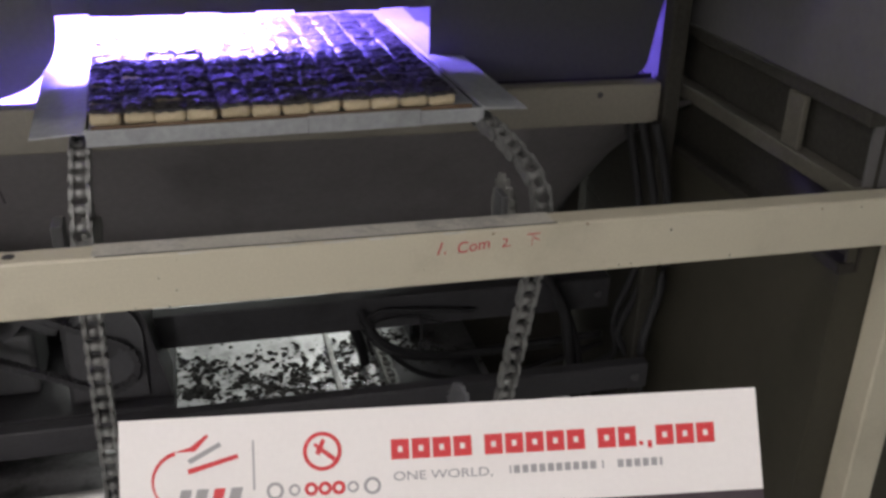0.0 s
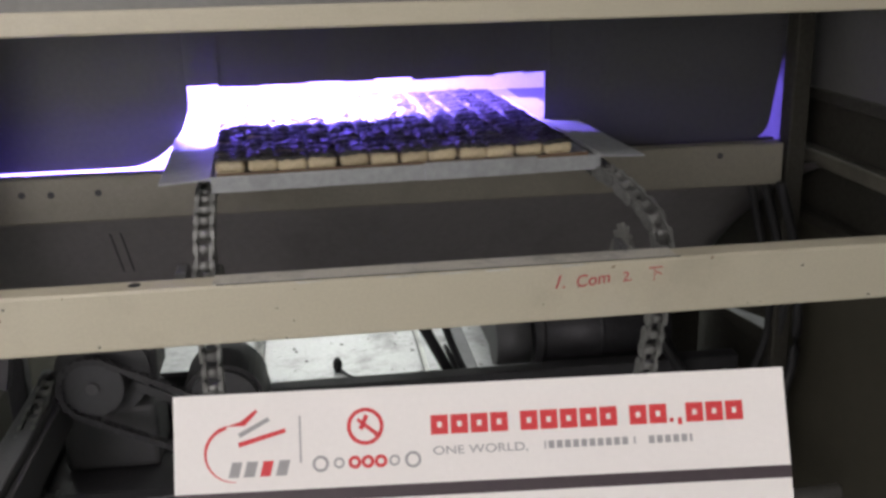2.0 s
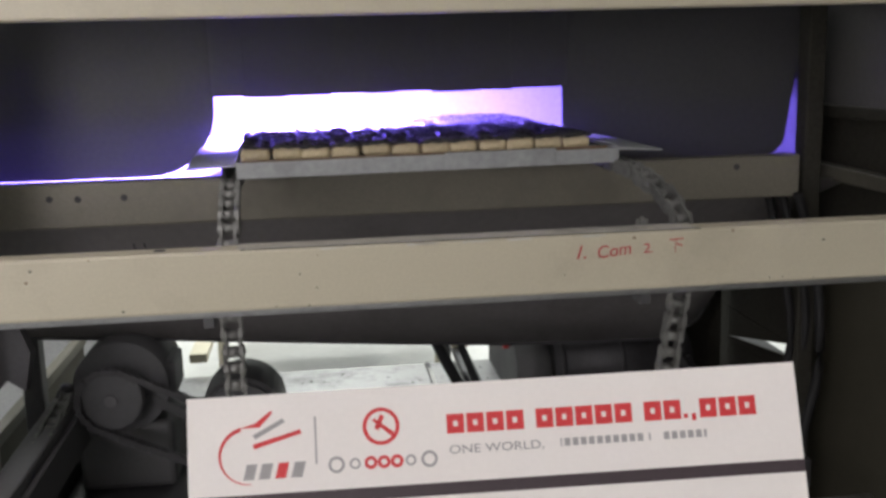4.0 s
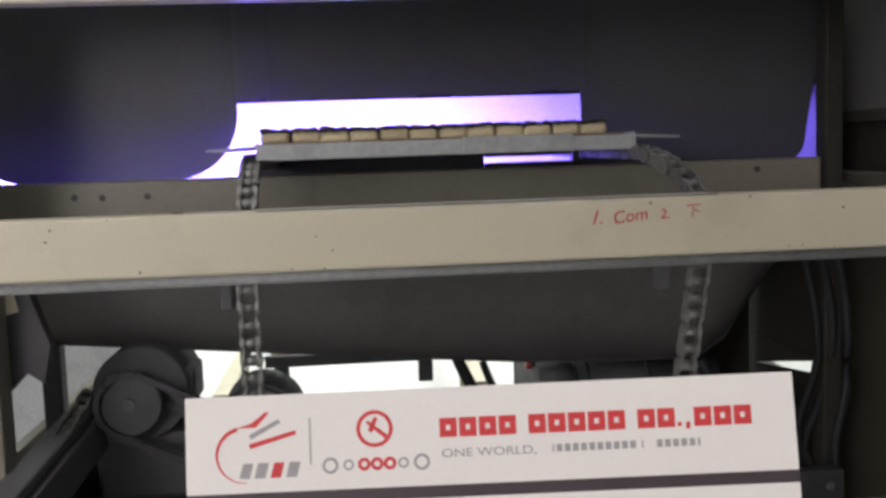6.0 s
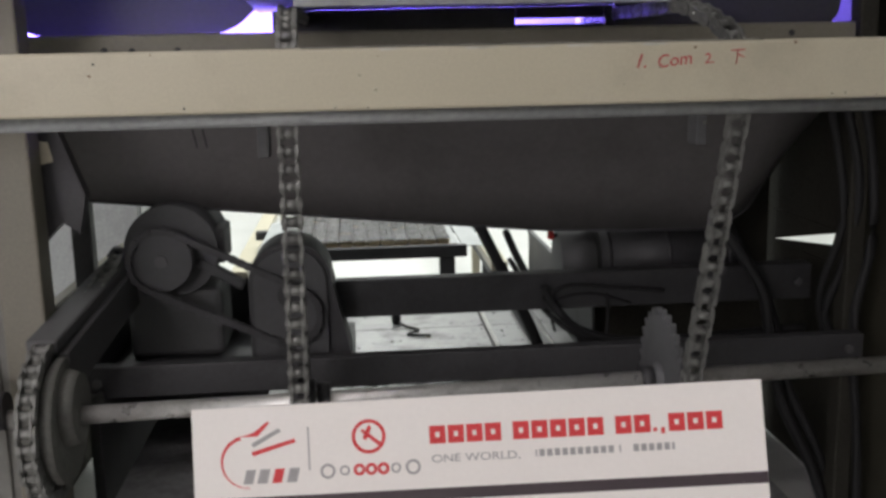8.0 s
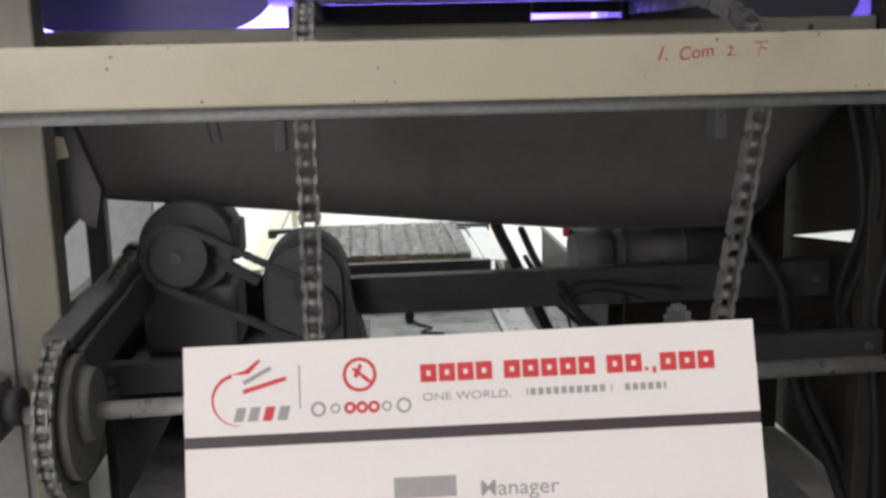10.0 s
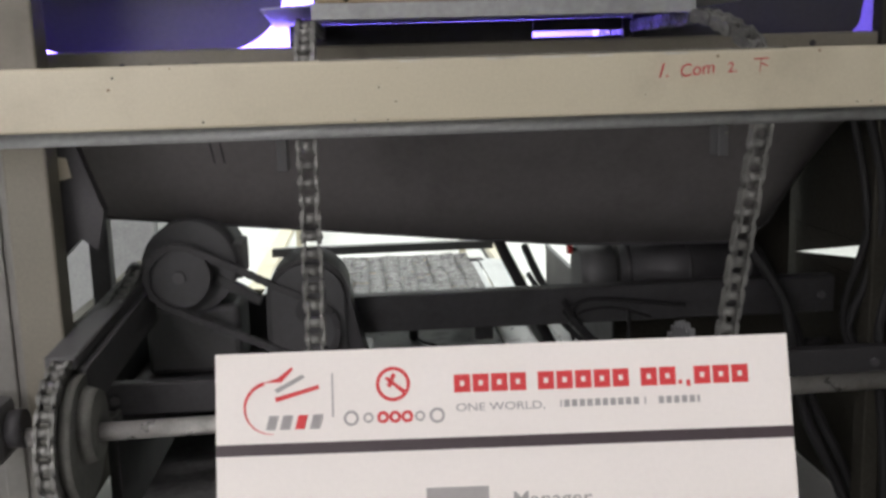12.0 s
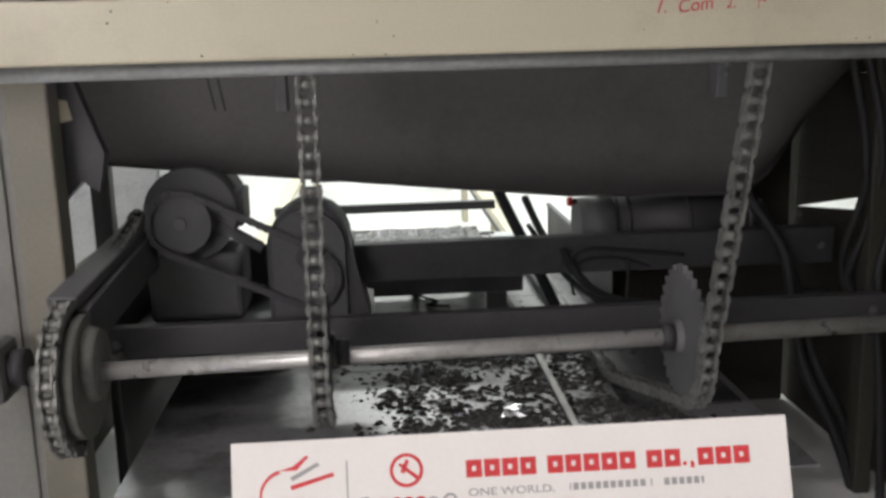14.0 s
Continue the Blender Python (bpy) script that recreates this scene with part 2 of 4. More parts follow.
def tube_along(bm, points, r, seg=8):
    """A round cable through the points."""
    pts = [Vector(p) for p in points]
    fine = []
    for i in range(len(pts) - 1):
        p0, p1, p2, p3 = pts[max(i - 1, 0)], pts[i], pts[i + 1], pts[min(i + 2, len(pts) - 1)]
        for k in range(6):
            u = k / 6
            fine.append(0.5 * ((2 * p1) + (p2 - p0) * u + (2 * p0 - 5 * p1 + 4 * p2 - p3) * u * u + (3 * p1 - p0 - 3 * p2 + p3) * u ** 3))
    fine.append(pts[-1])
    rings = []
    for i, p in enumerate(fine):
        d = (fine[min(i + 1, len(fine) - 1)] - fine[max(i - 1, 0)]).normalized()
        q = d.to_track_quat("Z", "Y")
        rings.append([bm.verts.new(p + q @ Vector((r * math.cos(2 * math.pi * k / seg), r * math.sin(2 * math.pi * k / seg), 0))) for k in range(seg)])
    for a, b in zip(rings, rings[1:]):
        for k in range(seg):
            bm.faces.new((a[k], a[(k + 1) % seg], b[(k + 1) % seg], b[k])).smooth = True
    bm.faces.new(rings[0][::-1])
    bm.faces.new(rings[-1])
    return bm


def B():
    return bmesh.new()


# ---------------------------------------------------------------- roller chain
PITCH = 0.0254


def link_mesh(name, plate_x, mat=CHAIN):
    """One link along +y: two waisted side plates, two pins or rollers."""
    bm = B()
    for s in (-1, 1):
        x = s * plate_x
        outline = []
        for k in range(7):
            a = math.pi / 2 + math.pi * k / 6
            outline.append((-PITCH / 2 + 0.0112 * math.cos(a), 0.0112 * math.sin(a)))
        outline.append((0, -0.0085))
        for k in range(7):
            a = -math.pi / 2 + math.pi * k / 6
            outline.append((PITCH / 2 + 0.0112 * math.cos(a), 0.0112 * math.sin(a)))
        outline.append((0, 0.0085))
        lo = [bm.verts.new((x - 0.0016, y, z)) for y, z in outline]
        hi = [bm.verts.new((x + 0.0016, y, z)) for y, z in outline]
        bm.faces.new(lo)
        bm.faces.new(hi[::-1])
        for i in range(len(lo)):
            j = (i + 1) % len(lo)
            bm.faces.new((lo[j], lo[i], hi[i], hi[j]))
    for s in (-1, 1):
        if plate_x > 0.011:
            rod(bm, (-plate_x - 0.0035, s * PITCH / 2, 0), (plate_x + 0.0035, s * PITCH / 2, 0), 0.004, 8)
        else:
            rod(bm, (-plate_x, s * PITCH / 2, 0), (plate_x, s * PITCH / 2, 0), 0.0079, 10)
    bmesh.ops.recalc_face_normals(bm, faces=bm.faces[:])
    return mesh_of(name, bm, mat)


OUTER, INNER = link_mesh("outer_link", 0.0128), link_mesh("inner_link", 0.0094)
GREASY = (link_mesh("greasy_outer_link", 0.0128, GRIME), link_mesh("greasy_inner_link", 0.0094, GRIME))


def chain(path, label, group, flat=False, sag=0.0006, greasy=False, size=1.0):
    """A roller chain along a path of points, link by link."""
    top = thing("roller_chain", label, "chain", group)
    pts = [Vector(p) for p in path]
    run = [0.0]
    for a, b in zip(pts, pts[1:]):
        run.append(run[-1] + (b - a).length)

    def at(s):
        i = max(0, min(len(pts) - 2, next((k for k in range(len(run) - 1) if run[k + 1] >= s), len(run) - 2)))
        return pts[i].lerp(pts[i + 1], (s - run[i]) / (run[i + 1] - run[i]))
    for k in range(int(run[-1] / (PITCH * size))):
        a, b = at(k * PITCH * size), at((k + 1) * PITCH * size)
        ob = new("link", (GREASY[0] if k % 2 else GREASY[1]) if greasy else (OUTER if k % 2 else INNER))
        d = (b - a).normalized()
        side = Vector((0, 1, 0)) if flat else Vector((1, 0, 0))
        z = side.cross(d).normalized()
        side = d.cross(z).normalized()
        m = Matrix((side, d, z)).transposed().to_4x4()
        m.translation = (a + b) / 2 + Vector((random.uniform(-sag, sag), 0, random.uniform(-sag, sag)))
        ob.matrix_basis = m @ pose(0, 0, 0, 0, random.uniform(-2.5, 2.5), 0) @ Matrix.Diagonal((size, size, size, 1))
        ob.parent = top
    return top


def arc(cy, cz, r, a0, a1, n=18):
    return [(cy + r * math.cos(math.radians(a0 + (a1 - a0) * k / n)), cz + r * math.sin(math.radians(a0 + (a1 - a0) * k / n))) for k in range(n + 1)]


def sprocket(name_label, x, cy, cz, r, teeth, width, hub, mat, group="", cat="sprocket"):
    """A toothed wheel on a shaft along x."""
    top = thing("sprocket", name_label, cat, group)
    bm = B()
    outline = []
    for k in range(teeth):
        for f, rr in ((0.0, r - 0.009), (0.28, r - 0.009), (0.42, r + 0.001), (0.58, r + 0.004), (0.72, r + 0.001)):
            a = 2 * math.pi * (k + f) / teeth
            outline.append((rr * math.cos(a), rr * math.sin(a)))
    lo = [bm.verts.new((x - width / 2, cy + y, cz + z)) for y, z in outline]
    hi = [bm.verts.new((x + width / 2, cy + y, cz + z)) for y, z in outline]
    bm.faces.new(lo[::-1])
    bm.faces.new(hi)
    for i in range(len(lo)):
        j = (i + 1) % len(lo)
        bm.faces.new((lo[i], lo[j], hi[j], hi[i]))
    bmesh.ops.recalc_face_normals(bm, faces=bm.faces[:])
    part("toothed_disc", bm, mat, top)
    bm = B()
    rod(bm, (x - width / 2 - hub, cy, cz), (x + width / 2 + hub, cy, cz), 0.028, 24)
    part("hub", bm, mat, top)
    return top


# ---------------------------------------------------------------- hall: floor, walls, ceiling
FZ, CZ = -0.92, 1.98
bm = B()
box(bm, -5, 5, -4, 10, FZ - 0.1, FZ)
tagged(part("floor", bm, FLOOR), "pale glossy painted factory floor, slightly scuffed", "floor", kind="structure")
for nm, b in (("wall_south", (-5, 5, -4.15, -4, FZ, CZ)), ("wall_north", (-5, 5, 10, 10.15, FZ, CZ)), ("wall_west", (-5.15, -5, -4, 10, FZ, CZ)), ("wall_east", (5, 5.15, -4, 10, FZ, CZ))):
    bm = B()
    box(bm, *b)
    tagged(part(nm, bm, HALLWALL), "plain off-white painted factory wall", "wall", kind="structure")
bm = B()
box(bm, -5, 5, -4, 10, CZ, CZ + 0.1)
tagged(part("ceiling", bm, HALLWALL), "plain white factory ceiling", "ceiling", kind="structure")
for lx, ly in ((-1.0, -0.55), (-1.3, -2.6)) + FAR:
    top = thing("ceiling_light", "white strip light under the factory ceiling", "ceiling light", "hall strip lights")
    bm = B()
    box(bm, lx - 0.75, lx + 0.75, ly - 0.12, ly + 0.12, 1.955, 1.98, 0.004)
    part("housing", bm, HALLWALL, top)
    bm = B()
    for dy in (-0.06, 0.06):
        rod(bm, (lx - 0.7, ly + dy, 1.945), (lx + 0.7, ly + dy, 1.945), 0.012, 12)
    part("tube", bm, LAMP, top)
win = thing("window_1", "bright white-framed hall window with two panes", "window", kind="structure")
for b, mat, nm in (((-3.2, -1.4, -4.0, -3.95, -0.06, 0.0), HALLWALL, "window_sill"), ((-3.2, -1.4, -4.0, -3.95, 1.5, 1.56), HALLWALL, "window_frame"), ((-3.2, -3.15, -4.0, -3.95, 0.0, 1.5), HALLWALL, "window_frame"),
                   ((-1.45, -1.4, -4.0, -3.95, 0.0, 1.5), HALLWALL, "window_frame"), ((-2.33, -2.27, -4.0, -3.95, 0.0, 1.5), HALLWALL, "window_frame"), ((-3.15, -2.33, -3.99, -3.98, 0.0, 1.5), DAY, "pane"), ((-2.27, -1.45, -3.99, -3.98, 0.0, 1.5), DAY, "pane")):
    bm = B()
    box(bm, *b)
    part(nm, bm, mat, win)
bm = B()
box(bm, -5, 5, 7.1, 7.22, FZ, FZ + 0.004)
tagged(part("floor_marking", bm, YELLOW), "yellow painted line on the factory floor", "floor marking", kind="structure")

# ---------------------------------------------------------------- machine frame
def tube_beam(name, label, x0, x1, y0, y1, z0, z1, mat=CREAM, bevel=0.004):
    bm = B()
    box(bm, x0, x1, y0, y1, z0, z1, bevel)
    return tagged(part(name, bm, mat), label, "frame beam", "machine frame")


beam = thing("front_beam", "cream enamelled square steel tube with red marker writing", "frame beam", "machine frame")
bm = B()
box(bm, -1.2, 0.955, 0, 0.04, 0, 0.08, 0.004)
part("tube", bm, CREAM, beam)
bm = B()
box(bm, -0.222, 0.385, 0.003, 0.0385, 0.0795, 0.0812, 0.0006)
part("wear_strip", bm, WEAR, beam, "scraped bare metal top of the beam")
bm = B()
box(bm, -0.218, 0.39, 0.0012, 0.0032, 0.0793, 0.0806)
part("grime_line", bm, GRIME, beam, "dark grime along the worn edge")
bm = B()
rod(bm, (-0.32, 0.021, 0.0795), (-0.32, 0.021, 0.0805), 0.008, 16)
part("plug", bm, GRIME, beam, "dark stained screw hole")

rng = random.Random(21)
for k in range(22):
    cx, cz, cr = rng.uniform(-0.75, 0.88), rng.choice((rng.uniform(0.01, 0.07), rng.uniform(0.068, 0.077), rng.uniform(0.003, 0.008))), rng.uniform(0.0008, 0.0022)
    bm = B()
    o = [(cx + cr * rng.uniform(0.6, 1.3) * math.cos(a * math.pi / 3.5), cz + cr * rng.uniform(0.5, 1.1) * math.sin(a * math.pi / 3.5)) for a in range(7)]
    prism(bm, o, -0.0002, 0.001)
    part("paint_chip", bm, GRIME if k % 3 else RUST, beam)
for k in range(7):
    cx = rng.uniform(-0.24, 0.4)
    bm = B()
    prism(bm, [(cx, 0.0755), (cx + rng.uniform(0.006, 0.03), 0.0762), (cx + 0.03, 0.0775), (cx - 0.004, 0.0775)], -0.0002, 0.001)
    part("edge_wear", bm, WORN, beam)
tube_beam("upper_beam", "cream enamelled upper cross tube of the machine front", -1.2, 1.0, 0.2, 0.24, 0.376, 0.408)
# the shade on this tube comes from its darker base colour
rear = thing("rear_beam", "cream steel cross tube, darkened for shade, under the rubber curtains", "frame beam", "machine frame")
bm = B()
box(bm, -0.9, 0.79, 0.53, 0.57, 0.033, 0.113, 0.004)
part("tube", bm, SHADED_CREAM, rear)
for hx, hz in ((-0.587, 0.086), (0.664, 0.094), (-0.539, 0.084), (-0.46, 0.084)):
    bm = B()
    rod(bm, (hx, 0.5295, hz), (hx, 0.532, hz), 0.006, 14)
    part("bolt_hole", bm, GRIME, rear)

tube_beam("frame_post", "upright steel tube in a darker, blotched cream", -0.737, -0.668, 0.325, 0.385, FZ, 0.8, SHADED_CREAM)
tube_beam("frame_post", "upright grimy brown steel tube, darkened for the shade beside the tunnel mouth", 0.803, 0.838, 0.54, 0.585, FZ, 0.8, DIM_BROWN)
tube_beam("frame_post", "cream steel tube leg under the end of the front beam", 0.956, 1.014, -0.01, 0.045, FZ, 0.078, CREAM)

# apron under the rear beam: trough-shaped sheet
apron = thing("apron", "dark grey trough-shaped steel apron with drip marks", "metal panel")
bm = B()
rim = [(-0.7, 0.65, -0.193), (-0.465, 0.71, -0.226), (-0.23, 0.75, -0.256), (0.004, 0.79, -0.286), (0.264, 0.845, -0.32), (0.45, 0.85, -0.328), (0.655, 0.85, -0.332), (0.72, 0.85, -0.29), (0.87, 0.85, -0.06)]


def on_apron(x, down, lift=0.0):
    """A point of the sheet, which hangs from the rear beam and leans back towards its lower rim."""
    k = max(i for i in range(len(rim) - 1) if rim[i][0] <= x or i == 0)
    a, b = Vector(rim[k]), Vector(rim[k + 1])
    low = a.lerp(b, (x - a.x) / (b.x - a.x))
    top = Vector((x * 1.07, 0.575, 0.06))
    return top.lerp(low, down) + Vector((0, lift, 0))


fine = [rim[0][0] + (rim[-1][0] - rim[0][0]) * k / 40 for k in range(41)]
rows_ = [[[bm.verts.new(on_apron(x, d / 4, lift)) for x in fine] for d in range(5)] for lift in (0.0, 0.005)]
for side_, grid_ in enumerate(rows_):
    for d in range(4):
        for k in range(40):
            f = bm.faces.new((grid_[d][k], grid_[d][k + 1], grid_[d + 1][k + 1], grid_[d + 1][k]))
            f.smooth = True
for k in range(40):
    bm.faces.new((rows_[0][4][k], rows_[0][4][k + 1], rows_[1][4][k + 1], rows_[1][4][k]))
bmesh.ops.recalc_face_normals(bm, faces=bm.faces[:])
part("sheet", bm, APRON, apron)
bm = B()
for a, b in zip(rim, rim[1:]):
    bar(bm, Vector(a) + Vector((0, 0.008, 0)), Vector(b) + Vector((0, 0.008, 0)), 0.02, 0.006)
part("folded_edge", bm, GRIME, apron)
for dx in (-0.443, -0.425):
    bm = B()
    bar(bm, on_apron(dx, 0.25, -0.0005), on_apron(dx, 0.55, -0.0005), 0.003, 0.0015)
    part("drip_mark", bm, GRIME, apron)

# ---------------------------------------------------------------- curing tunnel
# includes an added hidden plate and strip that block the lamps' forward spill
tunnel = thing("curing_tunnel", "long sheet-metal curing tunnel with white lining", "oven")
# right pan and right wall are coloured dark so the glow there stays dim
for nm, b, mat in (("floor_pan", (-0.82, 0.45, 0.573, 1.5, 0.08, 0.095), WHITEWALL), ("floor_pan", (0.45, 0.82, 0.573, 1.5, 0.08, 0.095), MOTOR), ("spill_blocker", (-0.815, 0.815, 0.66, 0.663, 0.25, 0.498), GRIME), ("leak_stop", (0.44, 0.81, 0.62, 0.628, 0.095, 0.107), GRIME), ("side_wall", (-0.84, -0.82, 0.6, 1.5, 0.06, 0.5), WHITEWALL), ("side_wall", (0.82, 0.84, 0.59, 1.5, 0.06, 0.5), GRIME),
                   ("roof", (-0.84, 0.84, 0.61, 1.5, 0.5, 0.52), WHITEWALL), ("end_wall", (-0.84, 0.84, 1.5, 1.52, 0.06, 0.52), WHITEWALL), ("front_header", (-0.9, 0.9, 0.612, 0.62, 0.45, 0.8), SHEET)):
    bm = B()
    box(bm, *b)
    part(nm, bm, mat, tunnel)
for ly in (0.84, 1.0):
    bm = B()
    rod(bm, (-0.46, ly, 0.43), (0.12, ly, 0.43), 0.012, 14)
    part("curing_tube", bm, TUBE, tunnel, "glowing violet ultraviolet tube")


def rounded(x0, x1, z0, z1, r0, r1):
    """An apron outline with rounded lower corners."""
    o = [(x0, z1)]
    o += [(x0 + r0 + r0 * math.cos(math.radians(a)), z0 + r0 + r0 * math.sin(math.radians(a))) for a in range(180, 271, 10)]
    o += [(x1 - r1 + r1 * math.cos(math.radians(a)), z0 + r1 + r1 * math.sin(math.radians(a))) for a in range(270, 361, 10)]
    return o + [(x1, z1)]


curtain = thing("rubber_curtain", "black rubber curtain with rounded lower corners across the tunnel mouth", "curtain", "tunnel curtains")
bm = B()
prism(bm, rounded(-0.79, -0.302, 0.111, 0.47, 0.1, 0.12), 0.6, 0.604)
part("flap", bm, FLAP, curtain)
curtain = thing("rubber_curtain", "black rubber curtain with a slanting outer edge across the tunnel mouth", "curtain", "tunnel curtains")
bm = B()
o = rounded(0.345, 0.79, 0.108, 0.47, 0.015, 0.04)
prism(bm, [(x + (0.03 * max(0, z - 0.15) / 0.2 if x > 0.6 else 0), z) for x, z in o], 0.6, 0.604)
part("flap", bm, FLAP, curtain)
fringe = thing("strip_curtain", "short black rubber strips over the tunnel mouth", "curtain", "tunnel curtains")
x = -0.305
k = 0
while x < 0.34:
    w = min((0.056, 0.07, 0.085, 0.064)[k % 4], 0.348 - x)
    z0 = 0.25 + random.uniform(-0.004, 0.004)
    bm = B()
    prism(bm, [(x, 0.47), (x + 0.002, z0), (x + w + 0.005, z0 + random.uniform(-0.003, 0.003)), (x + w + 0.006, 0.47)], 0.592 + 0.004 * (k % 2), 0.595 + 0.004 * (k % 2))
    part("strip", bm, STRIP, fringe)
    x += w
    k += 1

# ---------------------------------------------------------------- trays
def cell_mesh(seed):
    """An ivory block under a lumpy black cap."""
    rng = random.Random(seed)
    bm = B()
    box(bm, -0.0209, 0.0209, -0.0209, 0.0209, 0, 0.0195, 0.0065, 0)
    block = mesh_of("cell", bm, CELL)
    bm = B()
    n = 10
    rim = (0.0, 0.0022, 0.0046, 0.0056, 0.006, 0.006, 0.006, 0.0056, 0.0046, 0.0022, 0.0)
    at = (-0.0224, -0.0215, -0.0185, -0.0135, -0.007, 0.0, 0.007, 0.0135, 0.0185, 0.0215, 0.0224)
    lean = (rng.uniform(-0.06, 0.06), rng.uniform(-0.1, 0.05))
    grid = [[bm.verts.new((at[i], at[j], 0.0185 + 0.85 * min(rim[i], rim[j]) + lean[0] * at[i] + lean[1] * at[j] + (rng.uniform(-0.0026, 0.0026) if 1 < i < n - 1 and 1 < j < n - 1 else rng.uniform(-0.0012, 0.0012)))) for j in range(n + 1)] for i in range(n + 1)]
    for i in range(n):
        for j in range(n):
            f = bm.faces.new((grid[i][j], grid[i + 1][j], grid[i + 1][j + 1], grid[i][j + 1]))
            f.smooth = rng.random() < 0.85
    return block, mesh_of("cap", bm, CAP)


CELL_MESHES = [cell_mesh(k) for k in range(6)]


CELL_PITCH = 0.0456


def tray(label, rows, cols=12):
    """A pressed tray full of capped cells; its origin is the middle of its front edge."""
    top = thing("tray", label, "tray", "conveyor trays")
    length = rows * CELL_PITCH + 0.03
    left = 0.272 - (cols * CELL_PITCH + 0.036)
    bm = B()
    box(bm, left, 0.272, 0.006, length, 0.006, 0.012, 0.001)
    part("base_plate", bm, GALV, top)
    for i, (xa, xb, dy, dz) in enumerate(((left - 0.004, 0.02, 0.0, 0.0), (0.0, 0.175, -0.002, 0.0025), (0.15, 0.278, 0.0005, -0.0015))):
        bm = B()
        box(bm, xa, xb, dy - 0.002, dy + 0.003, -0.008, 0.0165 + dz, 0.0015)
        part("front_lip", bm, GALV, top, "dented galvanised front strip" if i == 1 else "")
    for s in (-1, 1):
        bm = B()
        e = 0.276 if s > 0 else left - 0.004
        prism_pts = [(e, 0.012), (e + s * 0.074, 0.008), (e + s * 0.074, 0.011), (e, 0.015)]
        prism(bm, prism_pts, -0.002, length)
        part("side_flange", bm, GALV, top)
        bm = B()
        box(bm, e - 0.0015, e + 0.0015, 0.0, length, 0.0125, 0.019, 0.0006)
        part("side_lip", bm, GALV, top)
    bm = B()
    box(bm, left + 0.004, 0.262, 0.009, 0.0135, 0.012, 0.0185, 0.001)
    part("retaining_strip", bm, BROWN, top, "brown strip under the cells")
    for j in range(rows):
        for i in range(cols):
            block, cap = random.choice(CELL_MESHES)
            ob = new("cell", block)
            ob.parent = top
            new("cap", cap).parent = ob
            ob.matrix_basis = pose(0.2155 - i * CELL_PITCH + random.uniform(-0.0012, 0.0012), 0.0145 + CELL_PITCH * (j + 0.5) + random.uniform(-0.001, 0.001), 0.0135 + random.uniform(0, 0.003), random.uniform(-5, 3) if j else -1, random.uniform(-5, 5) if j else random.uniform(-1.5, 1.5), random.uniform(-4, 4)) @ Matrix.Diagonal((1.06, 1.06, 1, 1))
    return top


# added blocks hide the tunnel light below the tray, except one slot
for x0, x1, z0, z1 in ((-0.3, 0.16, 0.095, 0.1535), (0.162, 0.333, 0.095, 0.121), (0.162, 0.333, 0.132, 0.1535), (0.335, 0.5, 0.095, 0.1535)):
    top = thing("gap_block", "dark block added to close the light gap under the tray", "support", "tray supports")
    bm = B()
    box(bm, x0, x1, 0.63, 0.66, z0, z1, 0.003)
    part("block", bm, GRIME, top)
near_tray = tray("galvanised tray of black-capped ivory cells leaving the violet-lit tunnel", 13)
near_tray.matrix_basis = pose(0.078, 0.252, 0.15, 0, 0, 3.0)
far_tray = tray("galvanised tray of black-capped ivory cells riding the lower return conveyor", 12)
for y0, y1 in ((-0.03, -0.004), (0.54, 0.565)):
    bm = B()
    box(bm, -0.33, 0.29, y0, y1, -0.02, 0.02, 0.003)
    part("carrier_bar", bm, GRIME, far_tray, "black steel carrier bar")
    for x0 in (-0.3, 0.2):
        bm = B()
        box(bm, x0, x0 + 0.05, y0, y1, -0.095, -0.02, 0.003)
        part("carrier_leg", bm, GRIME, far_tray, "black steel carrier leg")

# ---------------------------------------------------------------- drive: idlers, chains, shaft
IY, IZ, IR = 0.25, 0.0, 0.137
SY, SZ, SR = 0.245, -0.469, 0.112
idle = thing("idler_shaft", "grey steel rod with hangers behind the front beam", "shaft")
bm = B()
rod(bm, (-0.9, 0.058, -0.0105), (0.8, 0.058, -0.0105), 0.0105, 24)
part("rod", bm, GALV, idle)
for hx in (-0.288, 0.39):
    bm = B()
    box(bm, hx - 0.011, hx + 0.006, IY - 0.03, IY + 0.012, -0.08, 0.03, 0.002)
    part("hanger", bm, MOTOR, idle)
sprocket("grey steel idler sprocket behind the front beam", 0.392, IY, IZ, IR - 0.085, 16, 0.006, 0.01, DUST, "chain sprockets")
sprocket("grey steel idler sprocket behind the front beam", -0.246, IY, IZ, IR - 0.085, 16, 0.006, 0.01, DUST, "chain sprockets")

shaft = thing("drive_shaft", "bright turned steel drive shaft across the machine", "shaft")
bm = B()
rod(bm, (-0.95, SY, SZ - 0.018), (0.8, SY, SZ + 0.007), 0.0145, 28)
part("rod", bm, SHAFT, shaft)
for cx, cw, cr in ((-0.218, 0.02, 0.021), (0.375, 0.016, 0.022), (0.316, 0.022, 0.023)):
    bm = B()
    rod(bm, (cx - cw / 2, SY, SZ), (cx + cw / 2, SY, SZ), cr, 24)
    part("collar", bm, GRIME, shaft, "dark greasy clamp collar")
bm = B()
box(bm, 0.43, 0.6, SY - 0.004, SY + 0.004, SZ + 0.0125, SZ + 0.0152, 0.0008)
part("keyway", bm, GRIME, shaft, "dark key in the shaft")
sprocket("grey dusty steel sprocket on the drive shaft", 0.341, SY, SZ, SR + 0.004, 30, 0.009, 0.012, DISC, "chain sprockets")
